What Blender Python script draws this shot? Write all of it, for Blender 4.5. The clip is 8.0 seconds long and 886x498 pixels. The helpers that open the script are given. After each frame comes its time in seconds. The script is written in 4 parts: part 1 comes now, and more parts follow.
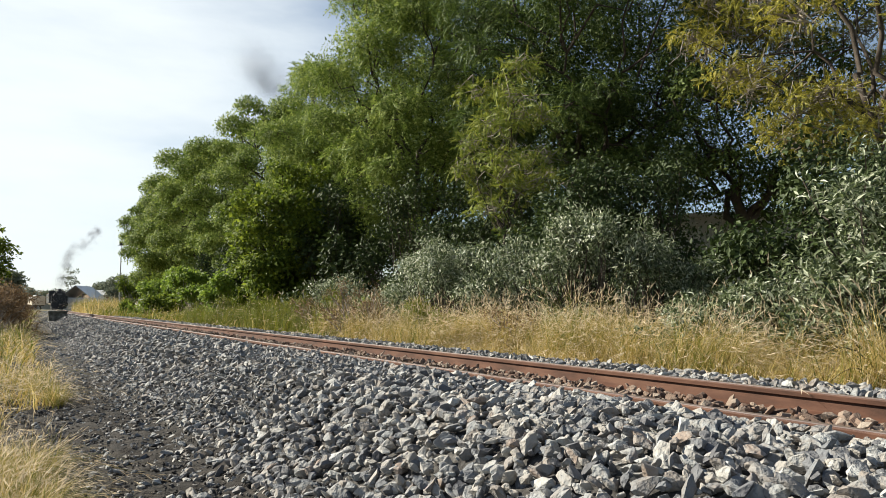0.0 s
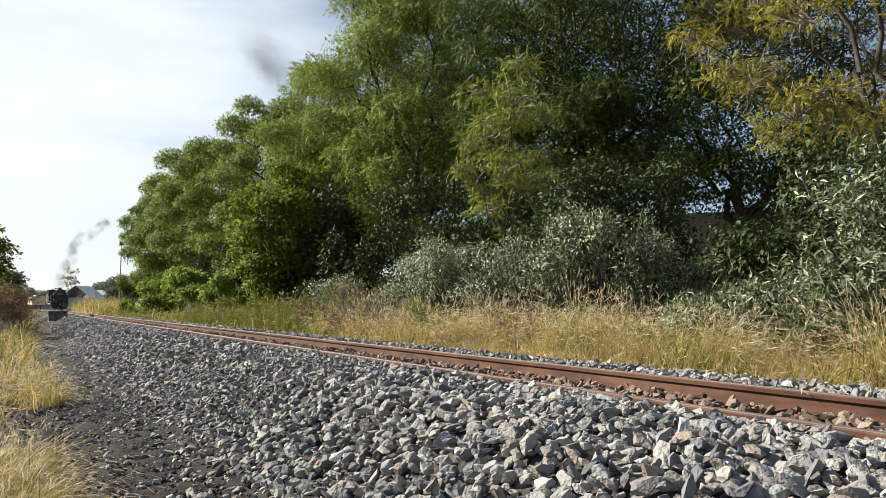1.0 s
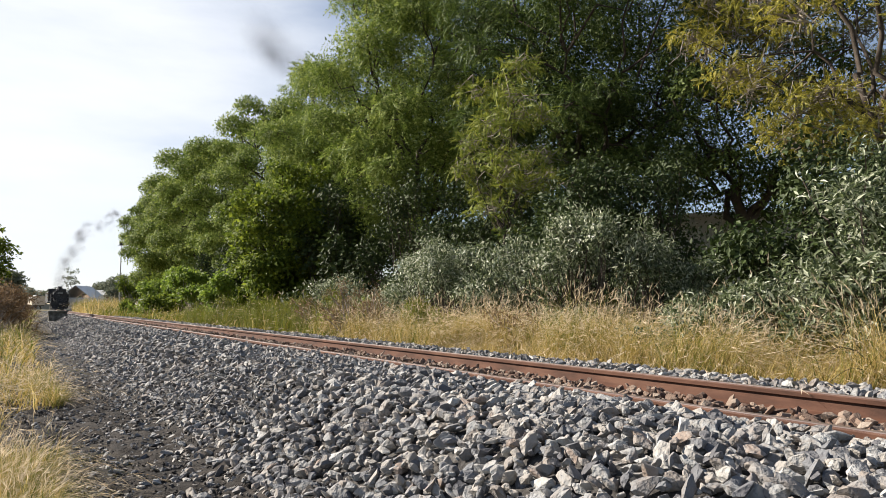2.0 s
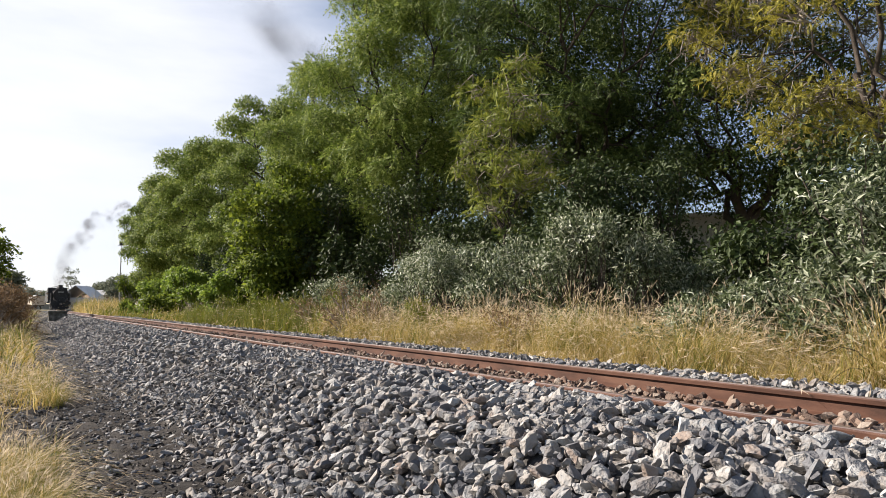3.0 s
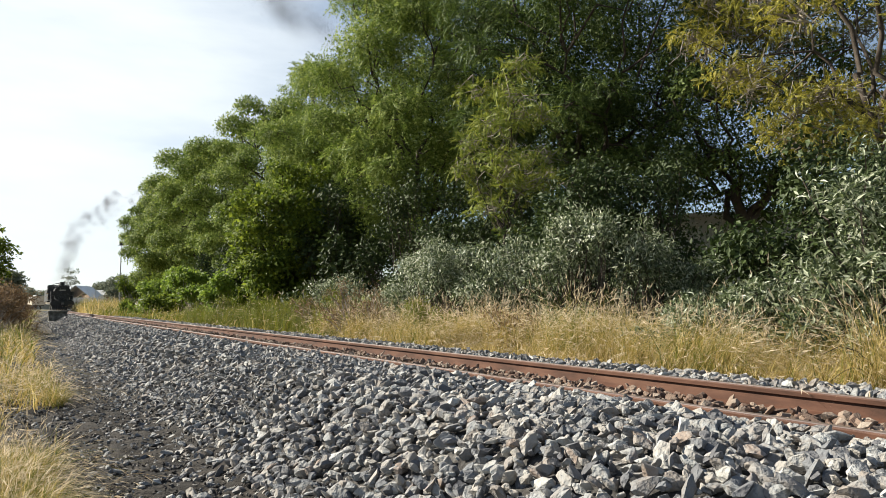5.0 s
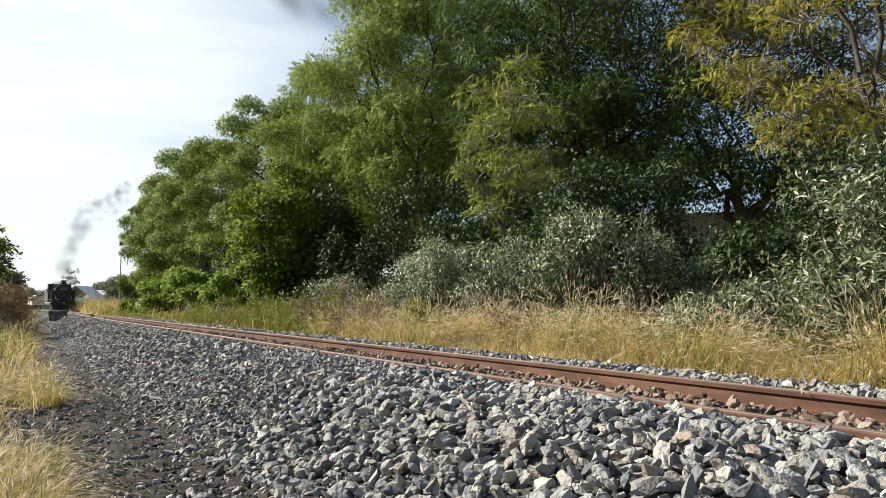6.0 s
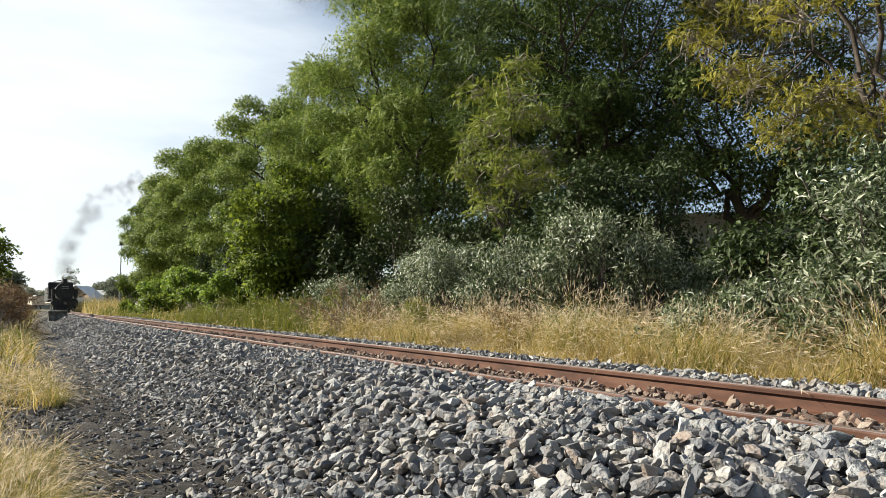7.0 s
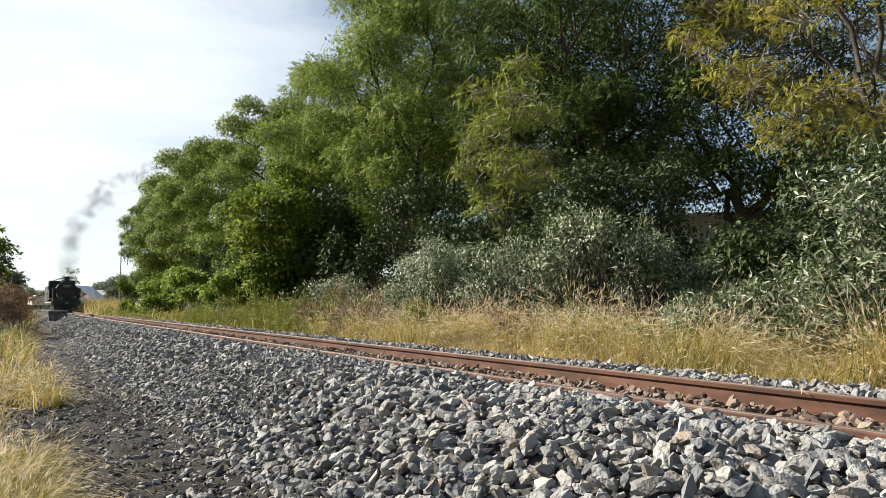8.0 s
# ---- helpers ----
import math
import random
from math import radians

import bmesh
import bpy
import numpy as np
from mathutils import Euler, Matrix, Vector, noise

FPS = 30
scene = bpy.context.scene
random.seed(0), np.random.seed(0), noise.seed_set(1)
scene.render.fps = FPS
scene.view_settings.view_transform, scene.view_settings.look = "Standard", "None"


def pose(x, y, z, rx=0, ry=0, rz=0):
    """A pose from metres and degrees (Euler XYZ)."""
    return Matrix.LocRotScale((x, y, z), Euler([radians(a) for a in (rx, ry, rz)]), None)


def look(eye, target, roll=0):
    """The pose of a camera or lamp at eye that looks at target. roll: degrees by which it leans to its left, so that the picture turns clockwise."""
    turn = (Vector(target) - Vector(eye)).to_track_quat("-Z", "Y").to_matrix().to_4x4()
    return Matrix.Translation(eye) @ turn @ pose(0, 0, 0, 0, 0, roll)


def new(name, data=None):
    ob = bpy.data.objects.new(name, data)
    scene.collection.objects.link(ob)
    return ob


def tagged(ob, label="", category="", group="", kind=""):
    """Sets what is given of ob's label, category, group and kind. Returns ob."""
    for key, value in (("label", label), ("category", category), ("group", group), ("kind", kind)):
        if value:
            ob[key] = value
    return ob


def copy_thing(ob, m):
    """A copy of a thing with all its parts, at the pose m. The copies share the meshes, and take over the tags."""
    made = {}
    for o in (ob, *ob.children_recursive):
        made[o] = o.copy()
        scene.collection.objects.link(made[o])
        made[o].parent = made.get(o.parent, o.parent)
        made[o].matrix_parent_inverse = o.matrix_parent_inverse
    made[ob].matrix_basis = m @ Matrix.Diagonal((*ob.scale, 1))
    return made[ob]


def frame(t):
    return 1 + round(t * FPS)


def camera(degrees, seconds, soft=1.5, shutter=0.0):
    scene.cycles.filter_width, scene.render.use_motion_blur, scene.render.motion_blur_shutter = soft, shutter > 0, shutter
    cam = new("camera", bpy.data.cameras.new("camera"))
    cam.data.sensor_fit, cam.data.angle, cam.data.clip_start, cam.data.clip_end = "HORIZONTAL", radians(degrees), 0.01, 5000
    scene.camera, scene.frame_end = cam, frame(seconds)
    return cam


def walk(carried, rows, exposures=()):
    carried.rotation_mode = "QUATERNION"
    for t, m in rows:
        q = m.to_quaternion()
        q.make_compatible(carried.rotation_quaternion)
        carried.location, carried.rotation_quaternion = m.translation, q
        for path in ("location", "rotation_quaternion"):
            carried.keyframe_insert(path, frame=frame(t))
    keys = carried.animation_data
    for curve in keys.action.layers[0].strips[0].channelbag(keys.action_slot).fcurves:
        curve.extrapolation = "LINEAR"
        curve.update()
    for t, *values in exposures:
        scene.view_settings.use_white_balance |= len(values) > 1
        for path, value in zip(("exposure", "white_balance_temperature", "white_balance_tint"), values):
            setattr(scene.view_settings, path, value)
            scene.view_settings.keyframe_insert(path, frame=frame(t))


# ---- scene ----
RNG = np.random.default_rng(7)
EYE_Z = 1.155
RAIL_Z = 0.62          # top of the running surface
GAUGE_HALF = 0.565     # centre of the track to the centre of a railhead
TRACK_X = 3.735

cam = camera(65, 8.0, soft=0.5)
CAMERA_POSE = pose(0, 0, EYE_Z, 94.74, 0, -31.2)
walk(cam, [(0.0, CAMERA_POSE), (8.0, CAMERA_POSE)],
     exposures=[(0.0, 1.16, 6500, 7), (1.5, 1.18, 6500, 11), (3.0, 1.18, 6500, 16), (3.6, 1.18, 6500, 16), (4.0, 1.20, 6500, 8), (8.0, 1.24, 6500, 8)])

# ---------------------------------------------------------------- world, sun
SUN_AZ, SUN_EL = -43.0, 33.0     # degrees clockwise from +y, and above the horizon
world = bpy.data.worlds.new("daylight")
scene.world = world
world.use_nodes = True
wn, wl = world.node_tree.nodes, world.node_tree.links
wn.clear()
w_out = wn.new("ShaderNodeOutputWorld")
w_bg = wn.new("ShaderNodeBackground")
sky = wn.new("ShaderNodeTexSky")
sky.sky_type = "NISHITA"
sky.sun_disc = False
sky.sun_elevation = radians(SUN_EL)
sky.sun_rotation = radians(SUN_AZ)
sky.dust_density = 0.25
sky.ozone_density = 2.0
SKY_STRENGTH = 0.05
w_bg.inputs["Strength"].default_value = SKY_STRENGTH
# thin high cloud: a veil, thickest round the sun's side, with soft streaks
w_co = wn.new("ShaderNodeTexCoord")
w_map = wn.new("ShaderNodeMapping")
w_map.inputs["Scale"].default_value = (1.2, 2.0, 5.0)
w_map.inputs["Rotation"].default_value = (0.3, 0.25, 0.4)
w_no = wn.new("ShaderNodeTexNoise")
w_no.inputs["Scale"].default_value = 2.2
w_no.inputs["Detail"].default_value = 6
w_no.inputs["Roughness"].default_value = 0.55
w_dot = wn.new("ShaderNodeVectorMath")
w_dot.operation = "DOT_PRODUCT"
w_dot.inputs[1].default_value = (-0.08, 0.95, 0.3)
w_add = wn.new("ShaderNodeMath")
w_add.operation = "MULTIPLY_ADD"
w_add.inputs[1].default_value = 6.0
w_ramp = wn.new("ShaderNodeMapRange")
w_ramp.interpolation_type = "SMOOTHSTEP"
w_ramp.inputs["From Min"].default_value = 5.5
w_ramp.inputs["From Max"].default_value = 6.6
w_ramp.inputs["To Min"].default_value = 0.12
w_mix = wn.new("ShaderNodeMixRGB")
w_mix.inputs["Color2"].default_value = (8.8, 9.3, 9.7, 1)
wl.new(w_co.outputs["Generated"], w_map.inputs["Vector"])
wl.new(w_map.outputs["Vector"], w_no.inputs["Vector"])
wl.new(w_co.outputs["Generated"], w_dot.inputs[0])
wl.new(w_dot.outputs["Value"], w_add.inputs[0])
wl.new(w_no.outputs["Fac"], w_add.inputs[2])
wl.new(w_add.outputs[0], w_ramp.inputs["Value"])
wl.new(w_ramp.outputs[0], w_mix.inputs["Fac"])
wl.new(sky.outputs[0], w_mix.inputs["Color1"])
wl.new(w_mix.outputs[0], w_bg.inputs["Color"])
wl.new(w_bg.outputs[0], w_out.inputs["Surface"])

sun = new("sun", bpy.data.lights.new("sun", "SUN"))
sun.data.energy = 5.0
sun.data.angle = radians(0.53)
sun.data.color = (1.0, 0.92, 0.78)
_d = Vector((math.sin(radians(SUN_AZ)) * math.cos(radians(SUN_EL)), math.cos(radians(SUN_AZ)) * math.cos(radians(SUN_EL)), math.sin(radians(SUN_EL))))
sun.matrix_world = look(_d * 60, (0, 0, 0))


# ---------------------------------------------------------------- materials
def mat(name, colors, scale=4.0, rough=0.8, bump=0.0, bump_scale=40.0, metal=0.0, island=0.0, random_ob=0.0, detail=6.0,
        translucent=0.0, spec=0.3, stretch=(1, 1, 1)):
    """A procedural surface: a ramp of colours over noise, with variation from piece to piece and fine relief."""
    m = bpy.data.materials.new(name)
    m.use_nodes = True
    n, l = m.node_tree.nodes, m.node_tree.links
    b = n["Principled BSDF"]
    b.inputs["Roughness"].default_value = rough
    b.inputs["Metallic"].default_value = metal
    b.inputs["Specular IOR Level"].default_value = spec
    co = n.new("ShaderNodeTexCoord")
    mp = n.new("ShaderNodeMapping")
    mp.inputs["Scale"].default_value = stretch
    l.new(co.outputs["Object"], mp.inputs["Vector"])
    no = n.new("ShaderNodeTexNoise")
    no.inputs["Scale"].default_value = scale
    no.inputs["Detail"].default_value = detail
    no.inputs["Roughness"].default_value = 0.62
    l.new(mp.outputs["Vector"], no.inputs["Vector"])
    value = no.outputs["Fac"]
    if island or random_ob:
        src = n.new("ShaderNodeNewGeometry").outputs["Random Per Island"] if island else n.new("ShaderNodeObjectInfo").outputs["Random"]
        amount = island or random_ob
        mx = n.new("ShaderNodeMix")
        mx.inputs["Factor"].default_value = amount
        l.new(value, mx.inputs[2])
        l.new(src, mx.inputs[3])
        value = mx.outputs[0]
    ramp = n.new("ShaderNodeValToRGB")
    e = ramp.color_ramp.elements
    lo, hi = (0.32, 0.68) if not (island or random_ob) else (0.22, 0.8)
    for k, c in enumerate(colors):
        p = lo + (hi - lo) * k / max(1, len(colors) - 1)
        el = e[k] if k < 2 else e.new(p)
        el.position = p
        el.color = (*c, 1)
    l.new(value, ramp.inputs["Fac"])
    l.new(ramp.outputs["Color"], b.inputs["Base Color"])
    if bump:
        bn = n.new("ShaderNodeTexNoise")
        bn.inputs["Scale"].default_value = bump_scale
        bn.inputs["Detail"].default_value = 5
        l.new(co.outputs["Object"], bn.inputs["Vector"])
        bp = n.new("ShaderNodeBump")
        bp.inputs["Strength"].default_value = bump
        bp.inputs["Distance"].default_value = 0.02
        l.new(bn.outputs["Fac"], bp.inputs["Height"])
        l.new(bp.outputs["Normal"], b.inputs["Normal"])
    if translucent:
        tr = n.new("ShaderNodeBsdfTranslucent")
        l.new(ramp.outputs["Color"], tr.inputs["Color"])
        ms = n.new("ShaderNodeMixShader")
        ms.inputs[0].default_value = translucent
        l.new(b.outputs[0], ms.inputs[1])
        l.new(tr.outputs[0], ms.inputs[2])
        l.new(ms.outputs[0], n["Material Output"].inputs["Surface"])
    return m


STONE = mat("ballast_stone", [(0.10, 0.10, 0.108), (0.165, 0.172, 0.183), (0.215, 0.188, 0.166), (0.24, 0.248, 0.252), (0.285, 0.262, 0.235), (0.37, 0.37, 0.36)], 16, 0.75, 1.0, 46, island=0.62)
STONE_OB = mat("ballast_stone_single", [(0.10, 0.10, 0.108), (0.165, 0.172, 0.183), (0.23, 0.18, 0.148), (0.24, 0.248, 0.252), (0.285, 0.262, 0.235), (0.37, 0.37, 0.36)], 1.3, 0.75, 1.0, 3.6, random_ob=0.62)
STONE_RUST = mat("rusty_ballast_stone", [(0.07, 0.045, 0.035), (0.14, 0.09, 0.068), (0.21, 0.155, 0.12), (0.28, 0.235, 0.195)], 20, 0.9, 0.5, 90, island=0.6)
# bed coloured near black for the shade in the gaps between stones
GAP_SHADE_BED = mat("ballast_bed", [(0.018, 0.016, 0.015), (0.045, 0.042, 0.040), (0.10, 0.095, 0.09)], 14, 0.95, 1.0, 30)
DIRT = mat("cinder_dirt", [(0.008, 0.007, 0.0065), (0.019, 0.016, 0.014), (0.048, 0.040, 0.034)], 9, 0.95, 1.0, 45)
GROUND = mat("dry_ground", [(0.10, 0.085, 0.05), (0.18, 0.15, 0.085), (0.26, 0.215, 0.13)], 0.8, 0.95, 0.8, 25)
GRIT = mat("dark_grit", [(0.018, 0.016, 0.015), (0.045, 0.040, 0.037), (0.125, 0.115, 0.107)], 20, 0.9, 0.4, 90, island=0.7)
RUST = mat("rail_rust", [(0.045, 0.019, 0.011), (0.08, 0.034, 0.020), (0.118, 0.056, 0.034)], 9, 0.75, 0.1, 90, stretch=(1, 0.25, 1))
STEEL = mat("worn_railhead", [(0.30, 0.21, 0.18), (0.52, 0.43, 0.39)], 6, 0.36, 0.0, metal=0.75, stretch=(6, 0.15, 1))
SLEEPER = mat("weathered_sleeper", [(0.16, 0.12, 0.09), (0.27, 0.21, 0.165)], 6, 0.9, 0.5, 50, stretch=(0.4, 3, 1))
BARK = mat("bark", [(0.035, 0.028, 0.022), (0.075, 0.06, 0.048)], 5, 0.95, 0.8, 30)
TWIG = mat("grey_twig", [(0.14, 0.12, 0.10), (0.32, 0.285, 0.245)], 9, 0.9, 0.3, 60)
FEATHER = mat("feathery_leaf", [(0.042, 0.072, 0.014), (0.155, 0.215, 0.04), (0.37, 0.42, 0.115)], 0.45, 0.6, island=0.4, translucent=0.31, detail=3, spec=0.15)
# feathery leaf darkened: the shade from neighbouring trees is in its colour
FEATHER_SHADE = mat("shade_dark_feathery_leaf", [(0.02, 0.037, 0.010), (0.06, 0.094, 0.021), (0.17, 0.21, 0.058)], 0.45, 0.6, island=0.4, translucent=0.25, detail=3, spec=0.15)
YELLOW_GREEN = mat("yellow_green_feathery_leaf", [(0.07, 0.115, 0.018), (0.175, 0.21, 0.033), (0.33, 0.33, 0.06)], 0.5, 0.6, island=0.4, translucent=0.36, detail=3)
FEATHER_Y = mat("yellowing_feathery_leaf", [(0.075, 0.09, 0.015), (0.25, 0.235, 0.032), (0.48, 0.40, 0.06)], 0.5, 0.6, island=0.4, translucent=0.36, detail=3)
BROAD = mat("broad_leaf", [(0.035, 0.06, 0.009), (0.11, 0.155, 0.018), (0.28, 0.33, 0.038)], 0.7, 0.6, island=0.4, translucent=0.42, detail=3, spec=0.25)
# dark green leaf with the shade under the tall trees put into it
SHADE_LEAF = mat("shade_dark_leaf", [(0.018, 0.032, 0.009), (0.035, 0.055, 0.015), (0.06, 0.085, 0.022)], 0.7, 0.6, island=0.4, translucent=0.15, detail=3, spec=0.25)
LIME = mat("lime_leaf", [(0.09, 0.15, 0.02), (0.18, 0.26, 0.035), (0.29, 0.35, 0.06)], 0.9, 0.5, island=0.4, translucent=0.45, detail=3)
SILVER = mat("silver_green_leaf", [(0.022, 0.037, 0.012), (0.06, 0.086, 0.032), (0.155, 0.19, 0.088), (0.58, 0.61, 0.46)], 1.2, 0.42, island=0.6, translucent=0.36, detail=3, spec=0.55)
STRAW = mat("golden_grass", [(0.26, 0.185, 0.05), (0.46, 0.345, 0.115), (0.64, 0.51, 0.25)], 0.9, 0.7, island=0.55, translucent=0.42, detail=3)
GREEN_GRASS = mat("green_grass", [(0.07, 0.095, 0.011), (0.14, 0.155, 0.02), (0.24, 0.22, 0.04)], 0.9, 0.7, island=0.5, translucent=0.35, detail=3)
SEED = mat("grass_seed_head", [(0.54, 0.42, 0.27), (0.68, 0.56, 0.40), (0.78, 0.68, 0.53)], 1.5, 0.8, island=0.5, translucent=0.4, detail=3)
BROWN_WEED = mat("dry_brown_weed", [(0.10, 0.062, 0.034), (0.20, 0.13, 0.07), (0.31, 0.22, 0.13)], 1.2, 0.85, island=0.5, translucent=0.25, detail=3)
# leaf made paler and greyer to carry the haze of distance
HAZE_LEAF = mat("haze_pale_leaf", [(0.13, 0.15, 0.10), (0.22, 0.24, 0.17)], 0.5, 0.8, island=0.4, translucent=0.25, detail=3)
LOCO_BLACK = mat("sooty_black_paint", [(0.014, 0.0145, 0.017), (0.034, 0.035, 0.039)], 3, 0.5, 0.15, 25, spec=0.35)
LOCO_GREY = mat("oily_steel", [(0.08, 0.08, 0.082), (0.2, 0.2, 0.2)], 6, 0.45, 0.1, 30, metal=0.6)
PLATE = mat("pale_plate", [(0.45, 0.44, 0.42), (0.6, 0.59, 0.56)], 8, 0.5)
COACH = mat("cream_coach_paint", [(0.42, 0.36, 0.28), (0.55, 0.48, 0.38)], 2, 0.5, 0.1, 20)
WINDOW_DARK = mat("dark_window_glass", [(0.02, 0.022, 0.025), (0.04, 0.045, 0.05)], 4, 0.1, spec=0.6)
SHED_ROOF = mat("pale_sheet_roof", [(0.5, 0.5, 0.5), (0.68, 0.68, 0.67)], 1.5, 0.5, 0.1, 10, stretch=(6, 1, 1))
SHED_RED = mat("brown_shed_wall", [(0.16, 0.10, 0.075), (0.25, 0.165, 0.125)], 0.8, 0.85, 0.2, 8)
WHITE_WALL = mat("pale_plaster", [(0.5, 0.49, 0.47), (0.7, 0.69, 0.67)], 0.7, 0.85, 0.2, 8)
POLE_GREY = mat("galvanised_pole", [(0.22, 0.22, 0.22), (0.34, 0.34, 0.34)], 3, 0.5, metal=0.5)
CONCRETE = mat("grey_concrete", [(0.06, 0.058, 0.052), (0.15, 0.145, 0.13), (0.34, 0.33, 0.31)], 3, 0.9, 0.4, 30)
SOOT = mat("dark_smoke", [(0.045, 0.045, 0.055), (0.10, 0.10, 0.115)], 1.5, 1.0, spec=0.0, translucent=0.5)
STEAM = mat("pale_smoke", [(0.22, 0.22, 0.24), (0.36, 0.36, 0.38)], 1.5, 1.0, spec=0.0, translucent=0.5)


# ---------------------------------------------------------------- mesh helpers
def soup(name, v, f, *mats, index=None, smooth=False):
    """A mesh from vertex and face arrays (all faces with the same number of corners)."""
    me = bpy.data.meshes.new(name)
    v = np.asarray(v, dtype=np.float32).reshape(-1, 3)
    f = np.asarray(f, dtype=np.int32)
    k = f.shape[1]
    me.vertices.add(len(v))
    me.vertices.foreach_set("co", v.ravel())
    me.loops.add(f.size)
    me.loops.foreach_set("vertex_index", f.ravel())
    me.polygons.add(len(f))
    me.polygons.foreach_set("loop_start", np.arange(0, f.size, k, dtype=np.int32))
    me.polygons.foreach_set("loop_total", np.full(len(f), k, dtype=np.int32))
    for m in mats:
        me.materials.append(m)
    if index is not None:
        me.polygons.foreach_set("material_index", np.asarray(index, dtype=np.int32))
    me.update(calc_edges=True)
    me.validate()
    me.polygons.foreach_set("use_smooth", np.full(len(me.polygons), smooth, dtype=bool))
    return me


def scattered(tv, tf, rot, loc):
    """Copies of a template (vertices, faces): rot is n x 3 x 3 with the scale in it, loc is n x 3."""
    n = len(loc)
    v = np.einsum("nij,kj->nki", rot, tv) + loc[:, None, :]
    f = tf[None] + (np.arange(n) * len(tv))[:, None, None]
    return v.reshape(-1, 3), f.reshape(-1, tf.shape[1])


def merged(parts):
    vs, fs, off = [], [], 0
    for v, f in parts:
        vs.append(v)
        fs.append(f + off)
        off += len(v)
    return np.concatenate(vs), np.concatenate(fs)


def random_rot(n, rng):
    q = rng.normal(size=(n, 4))
    q /= np.linalg.norm(q, axis=1)[:, None]
    w, x, y, z = q.T
    return np.stack([1 - 2 * (y * y + z * z), 2 * (x * y - z * w), 2 * (x * z + y * w),
                     2 * (x * y + z * w), 1 - 2 * (x * x + z * z), 2 * (y * z - x * w),
                     2 * (x * z - y * w), 2 * (y * z + x * w), 1 - 2 * (x * x + y * y)], axis=1).reshape(n, 3, 3)


def frame_rot(forward, up, size):
    """Rotations whose local y points along forward and whose local z lies nearest to up, times size."""
    fwd = forward / np.linalg.norm(forward, axis=1)[:, None]
    side = np.cross(fwd, up)
    ln = np.linalg.norm(side, axis=1)[:, None]
    side = np.where(ln > 1e-6, side / np.maximum(ln, 1e-6), np.array([1.0, 0, 0]))
    top = np.cross(side, fwd)
    return np.stack([side, fwd, top], axis=2) * np.asarray(size).reshape(-1, 1, 1)


def part(name, data, material, parent, label="", smooth=False):
    """Links a bmesh or a mesh as one object under a thing or a part."""
    if isinstance(data, bmesh.types.BMesh):
        me = bpy.data.meshes.new(name)
        if smooth:
            for face in data.faces:
                face.smooth = True
        data.to_mesh(me)
        data.free()
    else:
        me = data
    if material and not me.materials:
        me.materials.append(material)
    ob = new(name, me)
    ob.parent = parent
    if label:
        ob["label"] = label
    return ob


def thing(name, m, label, category, group="", kind=""):
    ob = new(name)
    ob.matrix_world = m
    ob.empty_display_size = 0.2
    return tagged(ob, label, category, group, kind)


def box(bm, sx, sy, sz, x=0, y=0, z=0, bevel=0.0, m=None):
    """A box with its centre at x, y, z, its edges bevelled."""
    g = bmesh.ops.create_cube(bm, size=1, matrix=(m or Matrix()) @ Matrix.Translation((x, y, z)) @ Matrix.Diagonal((sx, sy, sz, 1)))
    if bevel:
        edges = list({e for v in g["verts"] for e in v.link_edges})
        bmesh.ops.bevel(bm, geom=edges, offset=bevel, segments=2, affect="EDGES", profile=0.5)
    return bm


def cyl(bm, r1, r2, depth, m, seg=20, caps=True):
    bmesh.ops.create_cone(bm, cap_ends=caps, segments=seg, radius1=r1, radius2=r2, depth=depth, matrix=m)
    return bm


def tube(points, radii, seg=6):
    """Vertices and quads of a tapered tube along points."""
    p = np.asarray(points, float)
    r = np.asarray(radii, float)
    t = np.gradient(p, axis=0)
    t /= np.maximum(np.linalg.norm(t, axis=1), 1e-6)[:, None]
    ref = np.array([0.31, 0.95, 0.05])
    a = np.cross(t, ref)
    a /= np.maximum(np.linalg.norm(a, axis=1), 1e-6)[:, None]
    b = np.cross(t, a)
    ang = np.linspace(0, 2 * np.pi, seg, endpoint=False)
    v = p[:, None] + r[:, None, None] * (np.cos(ang)[None, :, None] * a[:, None] + np.sin(ang)[None, :, None] * b[:, None])
    n = len(p)
    i, j = np.meshgrid(np.arange(n - 1), np.arange(seg), indexing="ij")
    f = np.stack([i * seg + j, i * seg + (j + 1) % seg, (i + 1) * seg + (j + 1) % seg, (i + 1) * seg + j], axis=-1).reshape(-1, 4)
    return v.reshape(-1, 3), f


def bearing(az, dist):
    """The spot at a bearing (degrees clockwise from +y) and distance from where the tripod stands."""
    return math.sin(radians(az)) * dist, math.cos(radians(az)) * dist


# ---------------------------------------------------------------- the ground and the line of the track
def bend(y):
    """How far the track has swung to the right at y metres along it."""
    y = np.asarray(y, float)
    return 0.00018 * np.maximum(0, y - 30) ** 2


PROFILE = [(-60, 0.1), (-6, 0.05), (0.3, 0.02), (1.15, 0.0), (1.45, 0.15), (2.05, 0.535), (2.3, 0.58), (2.8, 0.598), (3.08, 0.598), (3.17, 0.50), (3.5, 0.49),
           (4.0, 0.49), (4.28, 0.50), (4.42, 0.555), (5.0, 0.54), (5.4, 0.46), (6.0, 0.42), (60, 0.45)]
PX, PZ = np.array([p[0] for p in PROFILE]), np.array([p[1] for p in PROFILE])


def height(x, y):
    return np.interp(np.asarray(x, float) - bend(y), PX, PZ)


